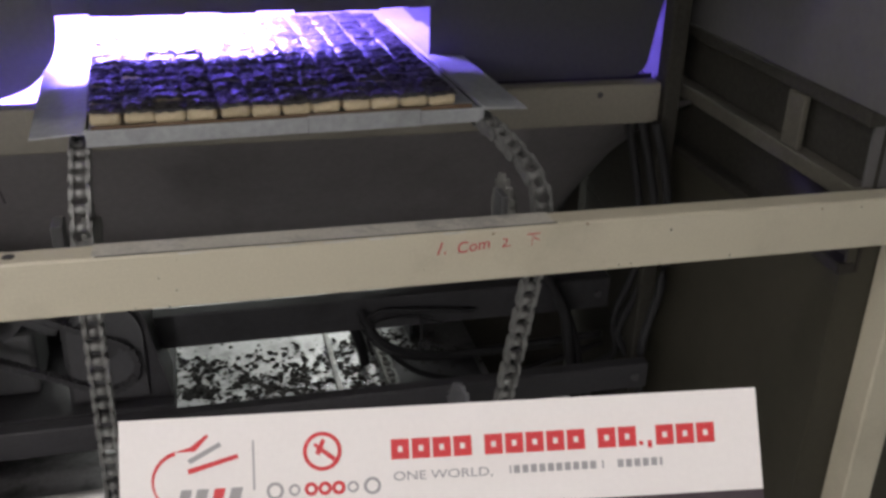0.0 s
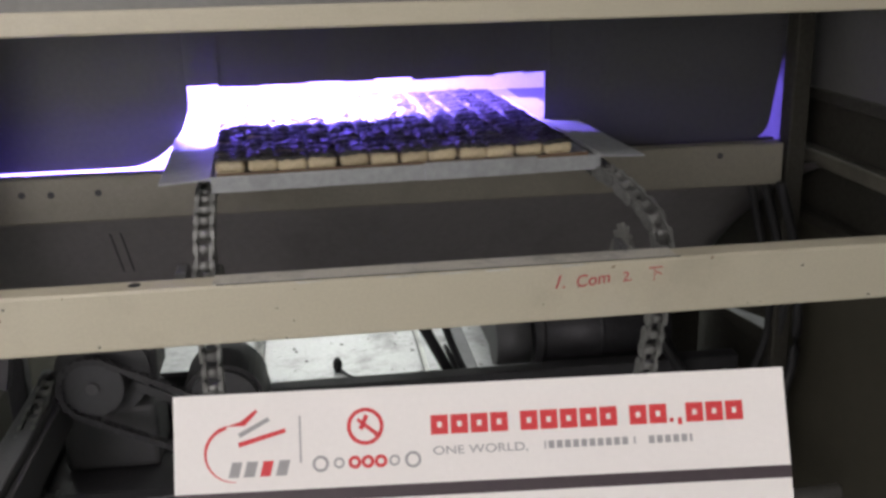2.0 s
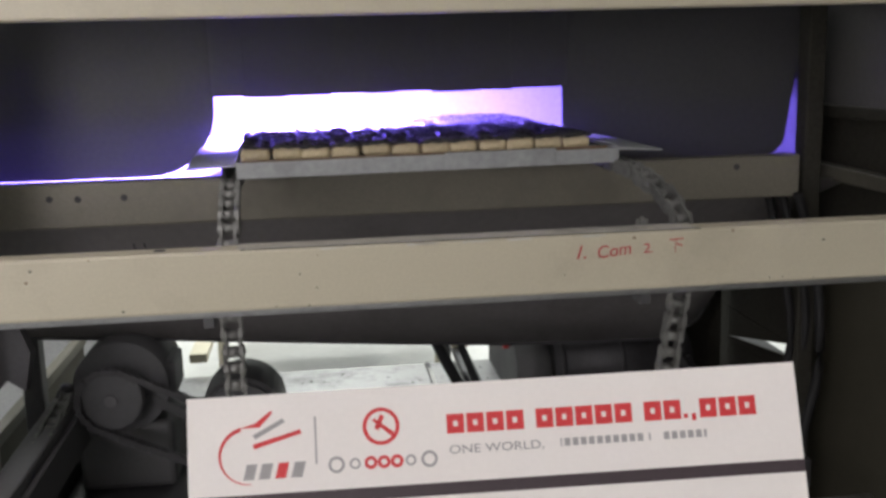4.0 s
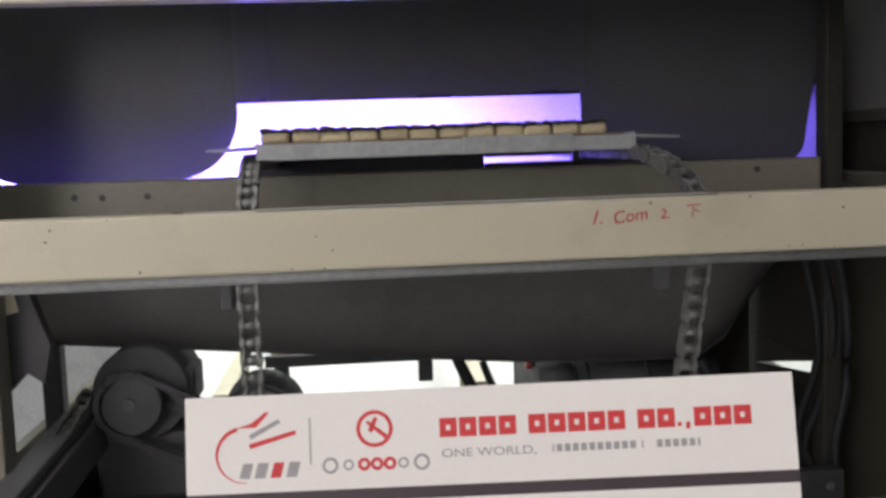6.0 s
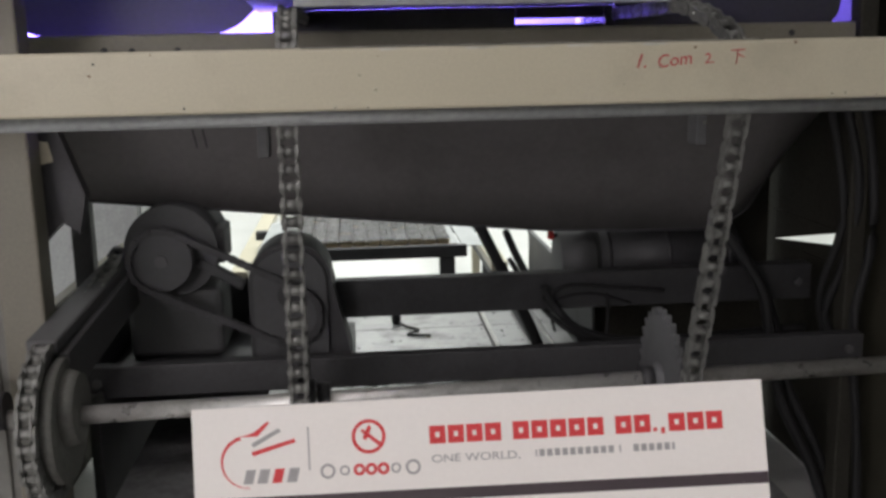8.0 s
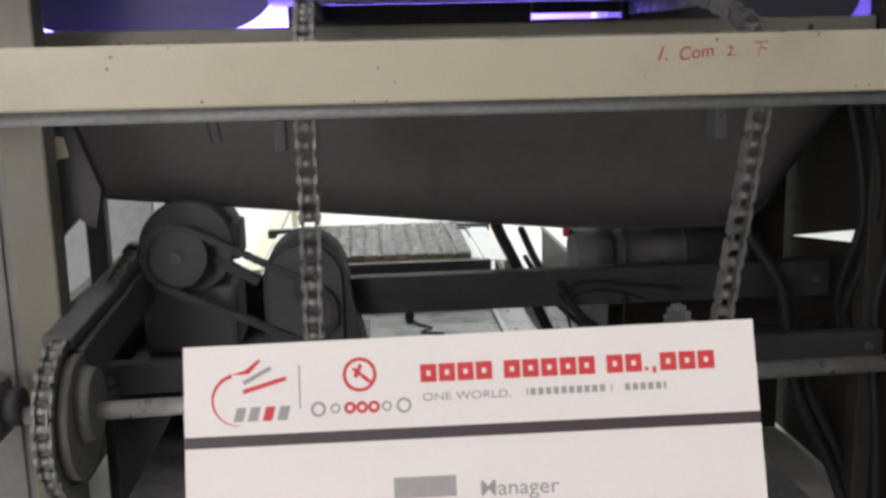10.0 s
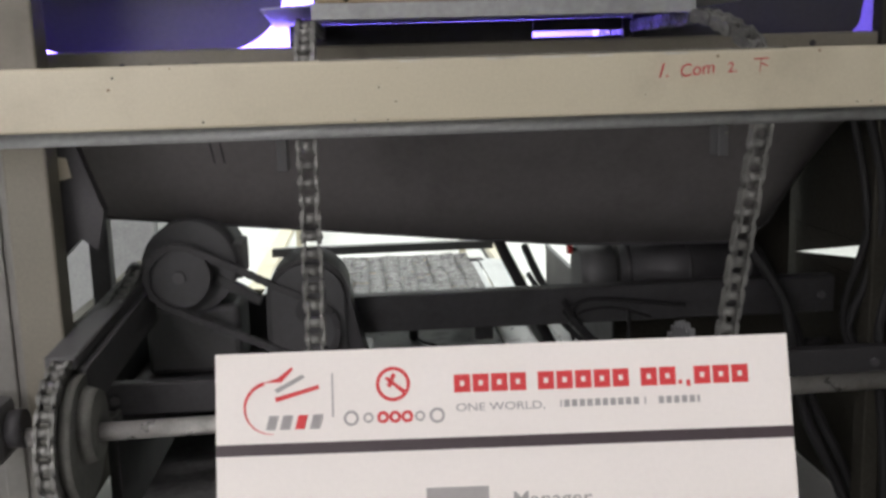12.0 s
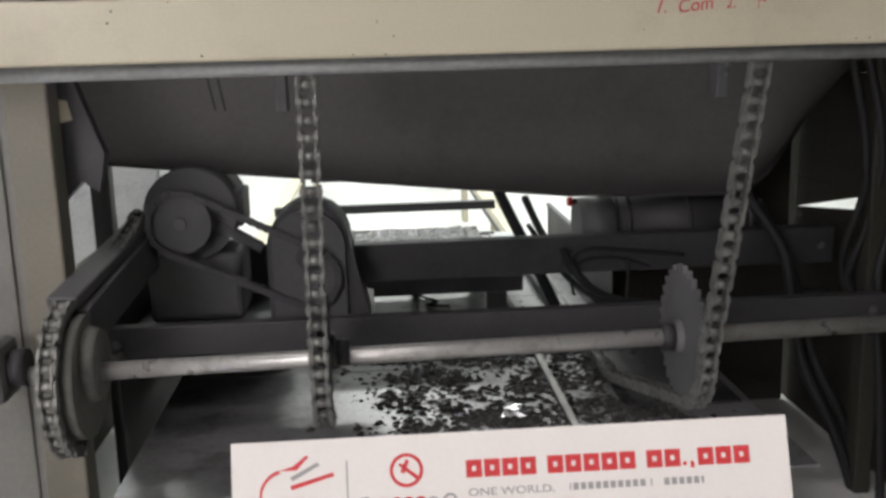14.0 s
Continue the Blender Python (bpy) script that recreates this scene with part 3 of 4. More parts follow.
sprocket("dark steel toothed sprocket on the drive shaft", -0.248, SY, SZ, SR, 26, 0.009, 0.012, GRIME, "chain sprockets")


def lift_path(x_top, x_mid, x_low):
    """Out from under the tray, over the idler, down to the drive sprocket and away along the bed."""
    p = [(x_top, 0.95, IZ + IR), (x_top, IY + 0.05, IZ + IR)]
    bend = ((0.27, 0.137), (0.235, 0.13), (0.2, 0.116), (0.17, 0.098), (0.145, 0.074), (0.127, 0.045), (0.117, 0.01), (0.113, -0.03))
    p += [(x_top + (x_mid - x_top) * f, y, z) for f, (y, z) in zip((0, 0.25, 0.5, 0.8, 1.0, 1.0, 0.92, 0.82), bend)]
    p += [(x_low, y, z) for y, z in arc(SY, SZ, SR - 0.002, 180, 270, 10)]
    return p + [(x_low - 0.03, 0.6, BZ + 0.03), (x_low - 0.04, 1.8, BZ + 0.012)]


BZ = -0.69
chain(lift_path(0.362, 0.413, 0.347), "oily steel roller chain bending over an idler towards a sprocket", "conveyor chains")
chain(lift_path(-0.247, -0.245, -0.25), "oily steel roller chain hanging straight down to the drive shaft", "conveyor chains")

# left drive wheel with its chain
LX = -0.65
wheel = sprocket("large dusty sprocket with a pale hub flange on the shaft", LX, SY, SZ - 0.02, 0.115, 28, 0.012, 0.014, DUST, "chain sprockets")
bm = B()
rod(bm, (LX + 0.012, SY, SZ - 0.02), (LX + 0.03, SY, SZ - 0.02), 0.1, 40)
rod(bm, (LX + 0.03, SY, SZ), (LX + 0.05, SY, SZ), 0.062, 36, 0.055)
part("flange", bm, DUST, wheel, "pale worn hub flange")
wheel_path = [(LX, y, z) for y, z in arc(SY, SZ - 0.02, 0.117, 60, 330, 30)]
wheel_path = [(LX + 0.04, 0.6, -0.3), (LX + 0.02, 0.42, -0.35)] + wheel_path + [(LX + 0.03, 0.55, -0.5)]
chain(wheel_path, "dusty grey roller chain round the large outer sprocket", "drive chains")
guard = thing("chain_guard", "dark greasy steel channel over the rising drive chain", "chain guard")
bm = B()
bar(bm, (-0.655, 0.25, -0.37), (-0.615, 0.62, -0.315), 0.05, 0.022, 0.004)
part("channel", bm, MOTOR, guard)
bm = B()
bar(bm, (-0.628, 0.27, -0.42), (-0.592, 0.62, -0.36), 0.02, 0.075, 0.003)
part("side_plate", bm, MOTOR, guard)
for by, bz in ((0.62, -0.3), (0.63, -0.325)):
    bm = B()
    rod(bm, (-0.62, by - 0.01, bz), (-0.62, by + 0.02, bz + 0.004), 0.014, 12)
    part("bolt", bm, GRIME, guard)

# gear motor and chain wheel under the tunnel
motor = thing("gear_motor", "dusty dark gear motor with a chain sprocket", "motor")
MX, MY, MZ = -0.529, 0.6, -0.308
bm = B()
rod(bm, (MX + 0.012, MY + 0.03, MZ + 0.012), (MX + 0.012, MY + 0.2, MZ + 0.012), 0.09, 32)
part("body", bm, GEAR, motor)
bm = B()
rod(bm, (MX + 0.012, MY + 0.2, MZ + 0.008), (MX + 0.012, MY + 0.28, MZ + 0.008), 0.085, 32, 0.06)
part("fan_cover", bm, GEAR, motor)
bm = B()
rod(bm, (MX, MY - 0.012, MZ), (MX, MY + 0.012, MZ), 0.058, 40)
disc = part("sprocket_disc", bm, GEAR, motor)
bm = B()
rod(bm, (MX, MY - 0.017, MZ), (MX, MY - 0.0125, MZ), 0.012, 20)
part("hub_nut", bm, MOTOR, disc)
bm = B()
box(bm, MX + 0.06, MX + 0.112, MY + 0.05, MY + 0.16, MZ - 0.02, MZ + 0.05, 0.006)
part("terminal_box", bm, GEAR, motor)
bm = B()
box(bm, MX - 0.085, MX + 0.1, MY + 0.05, MY + 0.2, -0.516, MZ - 0.07, 0.012)
part("foot", bm, MOTOR, motor)
bm = B()
box(bm, MX - 0.13, MX + 0.36, 0.56, 0.86, -0.55, -0.516, 0.003)
part("base_plate", bm, GRIME, motor, "greasy black base plate")
bm = B()
bar(bm, (MX + 0.06, MY + 0.04, MZ - 0.01), (MX + 0.145, MY + 0.05, MZ - 0.065), 0.03, 0.02, 0.004)
part("bracket", bm, GEAR, motor)

WX, WY, WZ, WR = -0.289, 0.6, -0.36, 0.074
wheel = thing("drum_unit", "large black chain drum housing under the tunnel apron", "chain drum")


def arch(r, low, sx=0.0):
    """A rounded-top outline standing on a flat foot."""
    o = [(WX - r, low)] + [(WX + r * math.cos(math.radians(a)), WZ + r * math.sin(math.radians(a))) for a in range(180, -1, -10)]
    return o + [(WX + r + sx, low)]


bm = B()
prism(bm, arch(WR - 0.004, -0.5), WY - 0.02, WY - 0.008)
part("disc", bm, GEAR, wheel)
bm = B()
rod(bm, (WX, WY - 0.03, WZ - 0.02), (WX, WY + 0.03, WZ - 0.02), 0.024, 24)
part("hub", bm, GRIME, wheel)
bm = B()
prism(bm, arch(WR + 0.006, -0.516, 0.035), WY - 0.008, WY + 0.12)
part("drum", bm, GRIME, wheel)


def tangent_chain():
    """A chain round the motor's disc and the wheel, in the plane of their faces."""
    a, b, ra, rb = Vector((MX, MZ)), Vector((WX, WZ - 0.06)), 0.06, 0.056
    d = b - a
    base = math.atan2(d.y, d.x)
    turn = math.acos((ra - rb) / d.length)
    p = []
    for k in range(17):
        ang = base + turn + (2 * math.pi - 2 * turn) * k / 16
        p.append((a.x + ra * math.cos(ang), MY - 0.016, a.y + ra * math.sin(ang)))
    for k in range(17):
        ang = base - turn + 2 * turn * k / 16
        p.append((b.x + rb * math.cos(ang), MY - 0.028, b.y + rb * math.sin(ang)))
    return p + p[:1]


chain(tangent_chain(), "greasy drive chain between the gear motor and the chain drum", "drive chains", True, greasy=True, size=0.62)

mot = thing("electric_motor", "dark greasy electric motor lying across the frame", "motor")
bm = B()
rod(bm, (0.395, 0.94, -0.405), (0.72, 0.94, -0.405), 0.07, 36)
part("body", bm, GRIME, mot)
bm = B()
rod(bm, (0.305, 0.94, -0.408), (0.386, 0.94, -0.408), 0.066, 36)
part("fan_cover", bm, MOTOR, mot)
for k in range(3):
    bm = B()
    rod(bm, (0.41 + 0.14 * k, 0.94, -0.405), (0.42 + 0.14 * k, 0.94, -0.405), 0.072, 36)
    part("clamp_band", bm, GRIME, mot)
bm = B()
box(bm, 0.41, 0.69, 0.88, 1.0, -0.5, -0.46, 0.004)
part("foot", bm, GRIME, mot)

# lower cross bars
for b, lab in (((-0.3, 0.8, 0.68, 0.72, -0.458, -0.382), "black greasy steel cross bar under the tunnel"), ((-0.66, 0.8, 0.45, 0.48, -0.528, -0.47), "dark flat steel cross bar behind the drive shaft")):
    top = thing("cross_bar", lab, "cross bar", "lower cross bars")
    bm = B()
    box(bm, *b, 0.003)
    part("flat_bar", bm, GRIME, top)
    for ex in (b[0] + 0.03, b[1] - 0.03):
        bm = B()
        rod(bm, (ex, b[2] - 0.006, (b[4] + b[5]) / 2), (ex, b[2], (b[4] + b[5]) / 2), 0.009, 6)
        part("bolt", bm, MOTOR, top)

# ---------------------------------------------------------------- lower bed and return conveyor
bed = thing("bed_plate", "scuffed pale steel bed plates of the return conveyor", "bed plate")
ys = [0.2, 0.8, 1.4, 1.9]
for y0, y1 in zip(ys, ys[1:]):
    bm = B()
    box(bm, -0.6, 0.565, y0 + 0.002, y1 - 0.002, BZ - 0.004, BZ, 0.001)
    part("plate", bm, BED, bed)
for px in (-0.56, 0.48):
    for py in (0.25, 1.85):
        bm = B()
        box(bm, px - 0.02, px + 0.02, py - 0.02, py + 0.02, FZ, BZ - 0.004, 0.002)
        part("leg", bm, GRIME, bed)
for rx, lab in ((0.195, "toothed steel guide chain"),):
    rail = thing("guide_rail", lab + " lying along the bed plates", "guide rail", "bed guide rails")
    bm = B()
    box(bm, rx - 0.007, rx + 0.007, 0.25, 1.88, BZ, BZ + 0.008, 0.001)
    part("strip", bm, GRIME, rail)
    bm = B()
    for k in range(125):
        box(bm, rx - 0.006, rx + 0.006, 0.22 + k * 0.0127, 0.227 + k * 0.0127, BZ + 0.008, BZ + 0.013)
    tagged(part("teeth", bm, WORN, rail), kind="stuff")


drip = thing("drip_mat", "black greasy mat lying on the bed plate", "mat")
bm = B()
box(bm, 0.31, 0.545, 0.5, 0.905, BZ + 0.0005, BZ + 0.004, 0.001)
part("mat", bm, GRIME, drip)


def crumbs(heaps, each, x0, x1, y0, y1, s0, s1, seed):
    """Flakes and crumbs lying in loose heaps on the bed."""
    rng = random.Random(seed)
    verts, faces = [], []
    for _ in range(heaps):
        hx, hy, spread = rng.uniform(x0, x1), rng.uniform(y0, y1), rng.uniform(0.012, 0.045)
        for _ in range(rng.randint(each // 2, each)):
            cx, cy, s = rng.gauss(hx, spread * 1.6), rng.gauss(hy, spread), s0 + (s1 - s0) * rng.random() ** 3
            n, at, turn = rng.randint(5, 7), len(verts), rng.uniform(0, 6)
            for k in range(n):
                a, r = turn + 2 * math.pi * k / n, s * rng.uniform(0.5, 1.3)
                verts.append((cx + r * math.cos(a), cy + r * math.sin(a), BZ + 0.0004 + s * rng.uniform(0, 0.25)))
            verts.append((cx, cy, BZ + s * rng.uniform(0.4, 0.9)))
            faces += [(at + k, at + (k + 1) % n, at + n) for k in range(n)]
    me = bpy.data.meshes.new("crumbs")
    me.from_pydata(verts, [], faces)
    bm = B()
    bm.from_mesh(me)
    return bm


tagged(part("crumbs", crumbs(95, 130, -0.16, 0.45, 0.4, 1.02, 0.0012, 0.011, 3), DEBRIS), "black charred crumbs and flakes on the bed plate", "debris", kind="stuff")
tagged(part("foil_scraps", crumbs(34, 10, -0.05, 0.48, 0.42, 0.95, 0.001, 0.006, 5), FOIL), "small shiny foil scraps among the crumbs", "debris", kind="stuff")
tagged(part("crumbs", crumbs(26, 16, -0.25, 0.4, 1.0, 1.85, 0.001, 0.007, 8), DEBRIS), "scattered dark flecks on the bed plates", "debris", kind="stuff")
rng = random.Random(9)
bm = B()
v = bmesh.ops.create_icosphere(bm, subdivisions=3, radius=0.022, matrix=Matrix.Diagonal((1.5, 1, 0.5, 1)))["verts"]
for q in v:
    q.co *= rng.uniform(0.65, 1.15)
ob = tagged(part("foil_piece", bm, FOIL), "crumpled piece of silver foil on the bed plate", "foil")
ob.matrix_basis = pose(0.1, 0.49, BZ + 0.01, 0, 0, 20)

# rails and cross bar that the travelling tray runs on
# dark plates added where bright floor would show through the shaded drive space
for b, lab in (((0.405, 0.41, 1.0, 1.9, BZ, -0.52), "dark side plate along the bed, hiding the bright floor"), ((-0.645, -0.64, 0.48, 1.9, FZ, -0.46), "dark side plate along the bed, hiding the bright floor"), ((-0.639, -0.37, 0.868, 0.873, BZ, -0.42), "dark plate added to keep the space behind the gear motor black")):
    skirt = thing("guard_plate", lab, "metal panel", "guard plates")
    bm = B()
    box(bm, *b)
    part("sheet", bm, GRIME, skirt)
    bm = B()
    box(bm, b[0] - 0.004, b[1] + 0.004, b[2], b[3], b[5], b[5] + 0.012, 0.002)
    part("folded_rim", bm, MOTOR, skirt)
black_rail = thing("guide_rail", "black steel guide rail running back over the bed", "guide rail", "bed guide rails")
bm = B()
box(bm, 0.29, 0.335, 1.0, 4.2, BZ + 0.002, BZ + 0.03, 0.003)
part("bar", bm, GRIME, black_rail)
for py in (2.3, 4.0):
    bm = B()
    box(bm, 0.3, 0.324, py - 0.012, py + 0.012, FZ, BZ + 0.002)
    part("foot", bm, GRIME, black_rail)
conv = thing("return_conveyor", "cream side rails of the return conveyor on the hall floor", "conveyor")
for rx in (-0.55, 0.31):
    bm = B()
    box(bm, rx - 0.028, rx + 0.028, 1.92, 5.2, -0.65, -0.62, 0.002)
    part("side_rail", bm, CREAM, conv)
    for ly in (2.6, 3.9, 5.1):
        bm = B()
        box(bm, rx - 0.015, rx + 0.015, ly - 0.015, ly + 0.015, FZ, -0.65, 0.002)
        part("leg", bm, CREAM, conv)
for ly, lz in ((5.0, -0.655), (4.4, -0.72), (2.30, -0.558)):
    bm = B()
    box(bm, -0.53, 0.28, ly, ly + 0.04, lz - 0.03, lz, 0.002)
    part("cross_member", bm, GRIME, conv)

# ---------------------------------------------------------------- side walls of the machine
def side_frame(s, x, label):
    """One side of the machine: sheets behind three rails, from the front beam to the rear."""
    top = thing("side_panel", label, "metal panel", "machine panels")

    def piece(nm, y0, y1, z0, z1, near, thick, mat, bevel=0.0):
        bm = B()
        a, b = s * (x + near), s * (x + near + thick)
        box(bm, min(a, b), max(a, b), y0, y1, z0, z1, bevel)
        part(nm, bm, mat, top)

    # recess, rails and rear sheets carry the shade inside the machine as darker colour
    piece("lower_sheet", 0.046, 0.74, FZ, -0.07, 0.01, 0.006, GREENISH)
    piece("recess_sheet", 0.046, 1.5, -0.068, 0.3, 0.035, 0.006, DIM_BROWN)
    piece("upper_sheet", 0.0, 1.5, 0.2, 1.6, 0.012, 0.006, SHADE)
    piece("rail", 0.046, 0.9, 0.052, 0.08, 0.0, 0.034, DIM_CREAM, 0.003)
    piece("rail", 0.046, 0.9, 0.176, 0.2, 0.004, 0.03, DIM_BROWN, 0.003)
    piece("rail", 0.046, 0.9, -0.07, -0.05, 0.004, 0.03, DIM_BROWN, 0.003)
    piece("bracket", 0.215, 0.265, 0.081, 0.175, 0.004, 0.012, DIM_CREAM, 0.003)
    piece("rear_sheet", 0.74, 1.1, -0.33, -0.071, 0.01, 0.006, DIM_BROWN)
    piece("rear_sheet", 1.1, 1.5, FZ, -0.071, 0.01, 0.006, DIM_BROWN)
    piece("rear_sheet", 0.741, 1.099, FZ, -0.41, 0.01, 0.006, DIM_BROWN)
    bm = B()
    a, b = s * (x + 0.01), s * (x + 0.016)
    for q in (((0.742, -0.331), (1.098, -0.331), (1.098, -0.409)), ((0.742, -0.362), (0.742, -0.409), (1.098, -0.409))):
        lo, hi = [bm.verts.new((a, y, z)) for y, z in q], [bm.verts.new((b, y, z)) for y, z in q]
        bm.faces.new(lo)
        bm.faces.new(hi[::-1])
        for k in range(3):
            bm.faces.new((lo[(k + 1) % 3], lo[k], hi[k], hi[(k + 1) % 3]))
    bmesh.ops.recalc_face_normals(bm, faces=bm.faces[:])
    part("bent_edge", bm, DIM_BROWN, top)
    return top


side_frame(1, 0.885, "olive and brown side sheets with cream rails, partly shade-darkened, and a wedge gap")
left_side = thing("side_panel", "dark olive sheet low on the machine's side", "metal panel", "machine panels")
bm = B()
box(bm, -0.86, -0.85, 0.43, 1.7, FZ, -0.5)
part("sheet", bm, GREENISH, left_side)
bm = B()
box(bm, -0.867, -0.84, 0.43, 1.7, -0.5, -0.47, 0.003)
part("rim", bm, DIM_CREAM, left_side)
left_front = thing("side_panel", "grey sheet closing the machine beside the frame post", "metal panel", "machine panels")
bm = B()
box(bm, -1.0, -0.74, 0.345, 0.351, FZ, 1.6)
part("sheet", bm, SHEET, left_front)
bm = B()
box(bm, -0.79, -0.755, 0.338, 0.345, FZ, 1.6, 0.002)
part("edge_strip", bm, SHEET, left_front)
# added closure that stops far hall light reaching the right drive space
end = thing("end_panel", "dark brown sheet added to close the rear of the drive space against far light", "metal panel", "machine panels")
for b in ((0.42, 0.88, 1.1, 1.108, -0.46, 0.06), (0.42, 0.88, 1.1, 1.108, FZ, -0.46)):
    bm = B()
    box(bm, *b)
    part("end_sheet", bm, DIM_BROWN, end)
outer = thing("side_panel", "dark olive outer panel behind the end of the front beam", "metal panel", "machine panels")
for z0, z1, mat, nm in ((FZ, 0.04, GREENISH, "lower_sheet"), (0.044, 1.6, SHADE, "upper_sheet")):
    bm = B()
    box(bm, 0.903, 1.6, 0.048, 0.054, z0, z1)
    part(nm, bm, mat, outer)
low_cab = thing("low_cabinet", "low dark steel cabinet standing outside the machine's side", "cabinet")
bm = B()
box(bm, 0.93, 1.1, 0.8, 1.5, FZ, -0.52, 0.006)
part("body", bm, MOTOR, low_cab)
bm = B()
box(bm, 0.925, 1.105, 0.795, 1.505, -0.52, -0.5, 0.003)
part("lid", bm, GRIME, low_cab)
header = thing("header_panel", "grey-brown sheet above the upper cross tube", "metal panel", "machine panels")
bm = B()
box(bm, -1.2, 1.0, 0.21, 0.216, 0.408, 1.6)
part("sheet", bm, SHEET, header)

# things at the open far side of the drive space
cab = thing("steel_cabinet", "brushed stainless cabinet seen past the frame post", "cabinet")
for k in range(3):
    bm = B()
    box(bm, -1.5 + 0.21 * k, -1.295 + 0.21 * k, 2.0, 2.02, FZ, 0.2, 0.003)
    part("door", bm, GALV, cab)
bm = B()
box(bm, -1.51, -0.87, 2.022, 2.4, FZ, 0.2, 0.003)
part("body", bm, GALV, cab)
post = thing("strut", "dark steel strut behind the frame post", "strut")
bm = B()
box(bm, -0.737, -0.698, 0.75, 0.79, FZ, 0.06, 0.003)
part("bar", bm, GRIME, post)
mount = thing("mounting_block", "dark mounting block with a cream tab", "bracket")
bm = B()
prism(bm, [(-0.7, 0.0), (-0.655, 0.0), (-0.604, -0.15), (-0.618, -0.215), (-0.645, -0.195), (-0.69, -0.24)], 0.39, 0.42)
part("block", bm, GRIME, mount)
bm = B()
prism(bm, [(-0.672, -0.058), (-0.656, -0.06), (-0.65, -0.092), (-0.67, -0.097)], 0.386, 0.388)
part("tab", bm, CREAM, mount, "small cream tab")
bear = thing("bearing_block", "dark greasy pillow block on the shaft end", "bearing")
bm = B()
box(bm, -0.82, -0.74, SY - 0.045, SY + 0.045, SZ - 0.05, SZ + 0.045, 0.014)
part("housing", bm, MOTOR, bear)
bm = B()
rod(bm, (-0.738, SY, SZ), (-0.715, SY, SZ), 0.03, 24)
part("collar", bm, GRIME, bear)
bm = B()
rod(bm, (-0.79, SY - 0.055, SZ - 0.07), (-0.79, SY - 0.045, SZ - 0.07), 0.016, 6)
part("nut", bm, WORN, bear)

# cables
def cable(points, r, label):
    top = thing("cable", label, "cable", "loose cables")
    part("sheath", tube_along(B(), points, r), CABLE, top)


cable([(0.596, 0.660, -0.298), (0.662, 0.620, -0.408), (0.675, 0.600, -0.487), (0.706, 0.600, -0.645), (0.772, 0.580, -0.794), (0.833, 0.560, -0.978)], 0.012, "black hose hanging down beside the motor")
cable([(0.622, 0.660, -0.317), (0.691, 0.630, -0.464), (0.734, 0.620, -0.634), (0.805, 0.600, -0.794), (0.855, 0.590, -0.978)], 0.01, "black hose hanging down beside the motor")
cable([(0.768, 0.560, 0.041), (0.818, 0.540, -0.182), (0.809, 0.560, -0.351), (0.783, 0.580, -0.464), (0.824, 0.570, -0.544), (0.848, 0.560, -0.578)], 0.009, "black cable tied to the frame post")
cable([(0.745, 0.570, 0.040), (0.796, 0.550, -0.238), (0.770, 0.580, -0.419), (0.789, 0.600, -0.532), (0.710, 0.620, -0.577)], 0.008, "black cable tied to the frame post")
cable([(0.219, 0.660, -0.402), (0.283, 0.660, -0.503), (0.372, 0.660, -0.576), (0.544, 0.660, -0.602), (0.786, 0.660, -0.538)], 0.007, "black cable drooping along the frame")
cable([(0.252, 0.660, -0.456), (0.236, 0.660, -0.424), (0.274, 0.660, -0.404), (0.362, 0.660, -0.411), (0.472, 0.660, -0.424)], 0.0045, "thin looped black cable below the motor")
cable([(0.112, 0.900, -0.271), (0.121, 0.900, -0.317), (0.181, 0.900, -0.443), (0.250, 0.900, -0.593), (0.271, 0.900, -0.682)], 0.013, "thick black cable slanting across the cross bars")
cable([(0.179, 0.900, -0.331), (0.205, 0.800, -0.402), (0.239, 0.660, -0.443), (0.299, 0.660, -0.501), (0.413, 0.660, -0.528), (0.571, 0.660, -0.525), (0.780, 0.660, -0.515)], 0.009, "black cable bundle drooping along the lower cross bar")
cable([(0.181, 0.860, -0.387), (0.215, 0.740, -0.446), (0.269, 0.660, -0.496), (0.360, 0.660, -0.533), (0.486, 0.660, -0.536), (0.671, 0.660, -0.532)], 0.006, "black cable bundle drooping along the lower cross bar")
cable([(0.244, 0.660, -0.500), (0.236, 0.660, -0.455), (0.261, 0.660, -0.428), (0.329, 0.660, -0.424), (0.402, 0.660, -0.447)], 0.003, "thin looped grey wire below the motor")
cable([(0.353, 0.660, -0.424), (0.356, 0.660, -0.467), (0.353, 0.660, -0.511)], 0.0035, "thin looped grey wire below the motor")
cable([(0.772, 0.500, 0.044), (0.815, 0.500, -0.103), (0.831, 0.500, -0.296), (0.802, 0.500, -0.468), (0.824, 0.500, -0.696), (0.842, 0.500, -0.987)], 0.0095, "black cable tied to the frame post")
knob = thing("red_knob", "small red plastic knob on the motor's end", "knob")
bm = B()
rod(bm, (0.308, 0.94, -0.35), (0.296, 0.94, -0.35), 0.006, 12)
part("stem", bm, GRIME, knob)
bm = B()
rod(bm, (0.296, 0.94, -0.35), (0.284, 0.94, -0.35), 0.012, 16, 0.01)
part("cap", bm, RED_PLASTIC, knob)
hook = thing("hanging_plug", "small black plug and wire lying on the bed plate", "plug")
bm = B()
bmesh.ops.create_icosphere(bm, subdivisions=2, radius=0.02, matrix=Matrix.Translation((-0.057, 1.45, BZ + 0.018)) @ Matrix.Diagonal((0.7, 0.8, 1.2, 1)))
part("plug", bm, CABLE, hook)
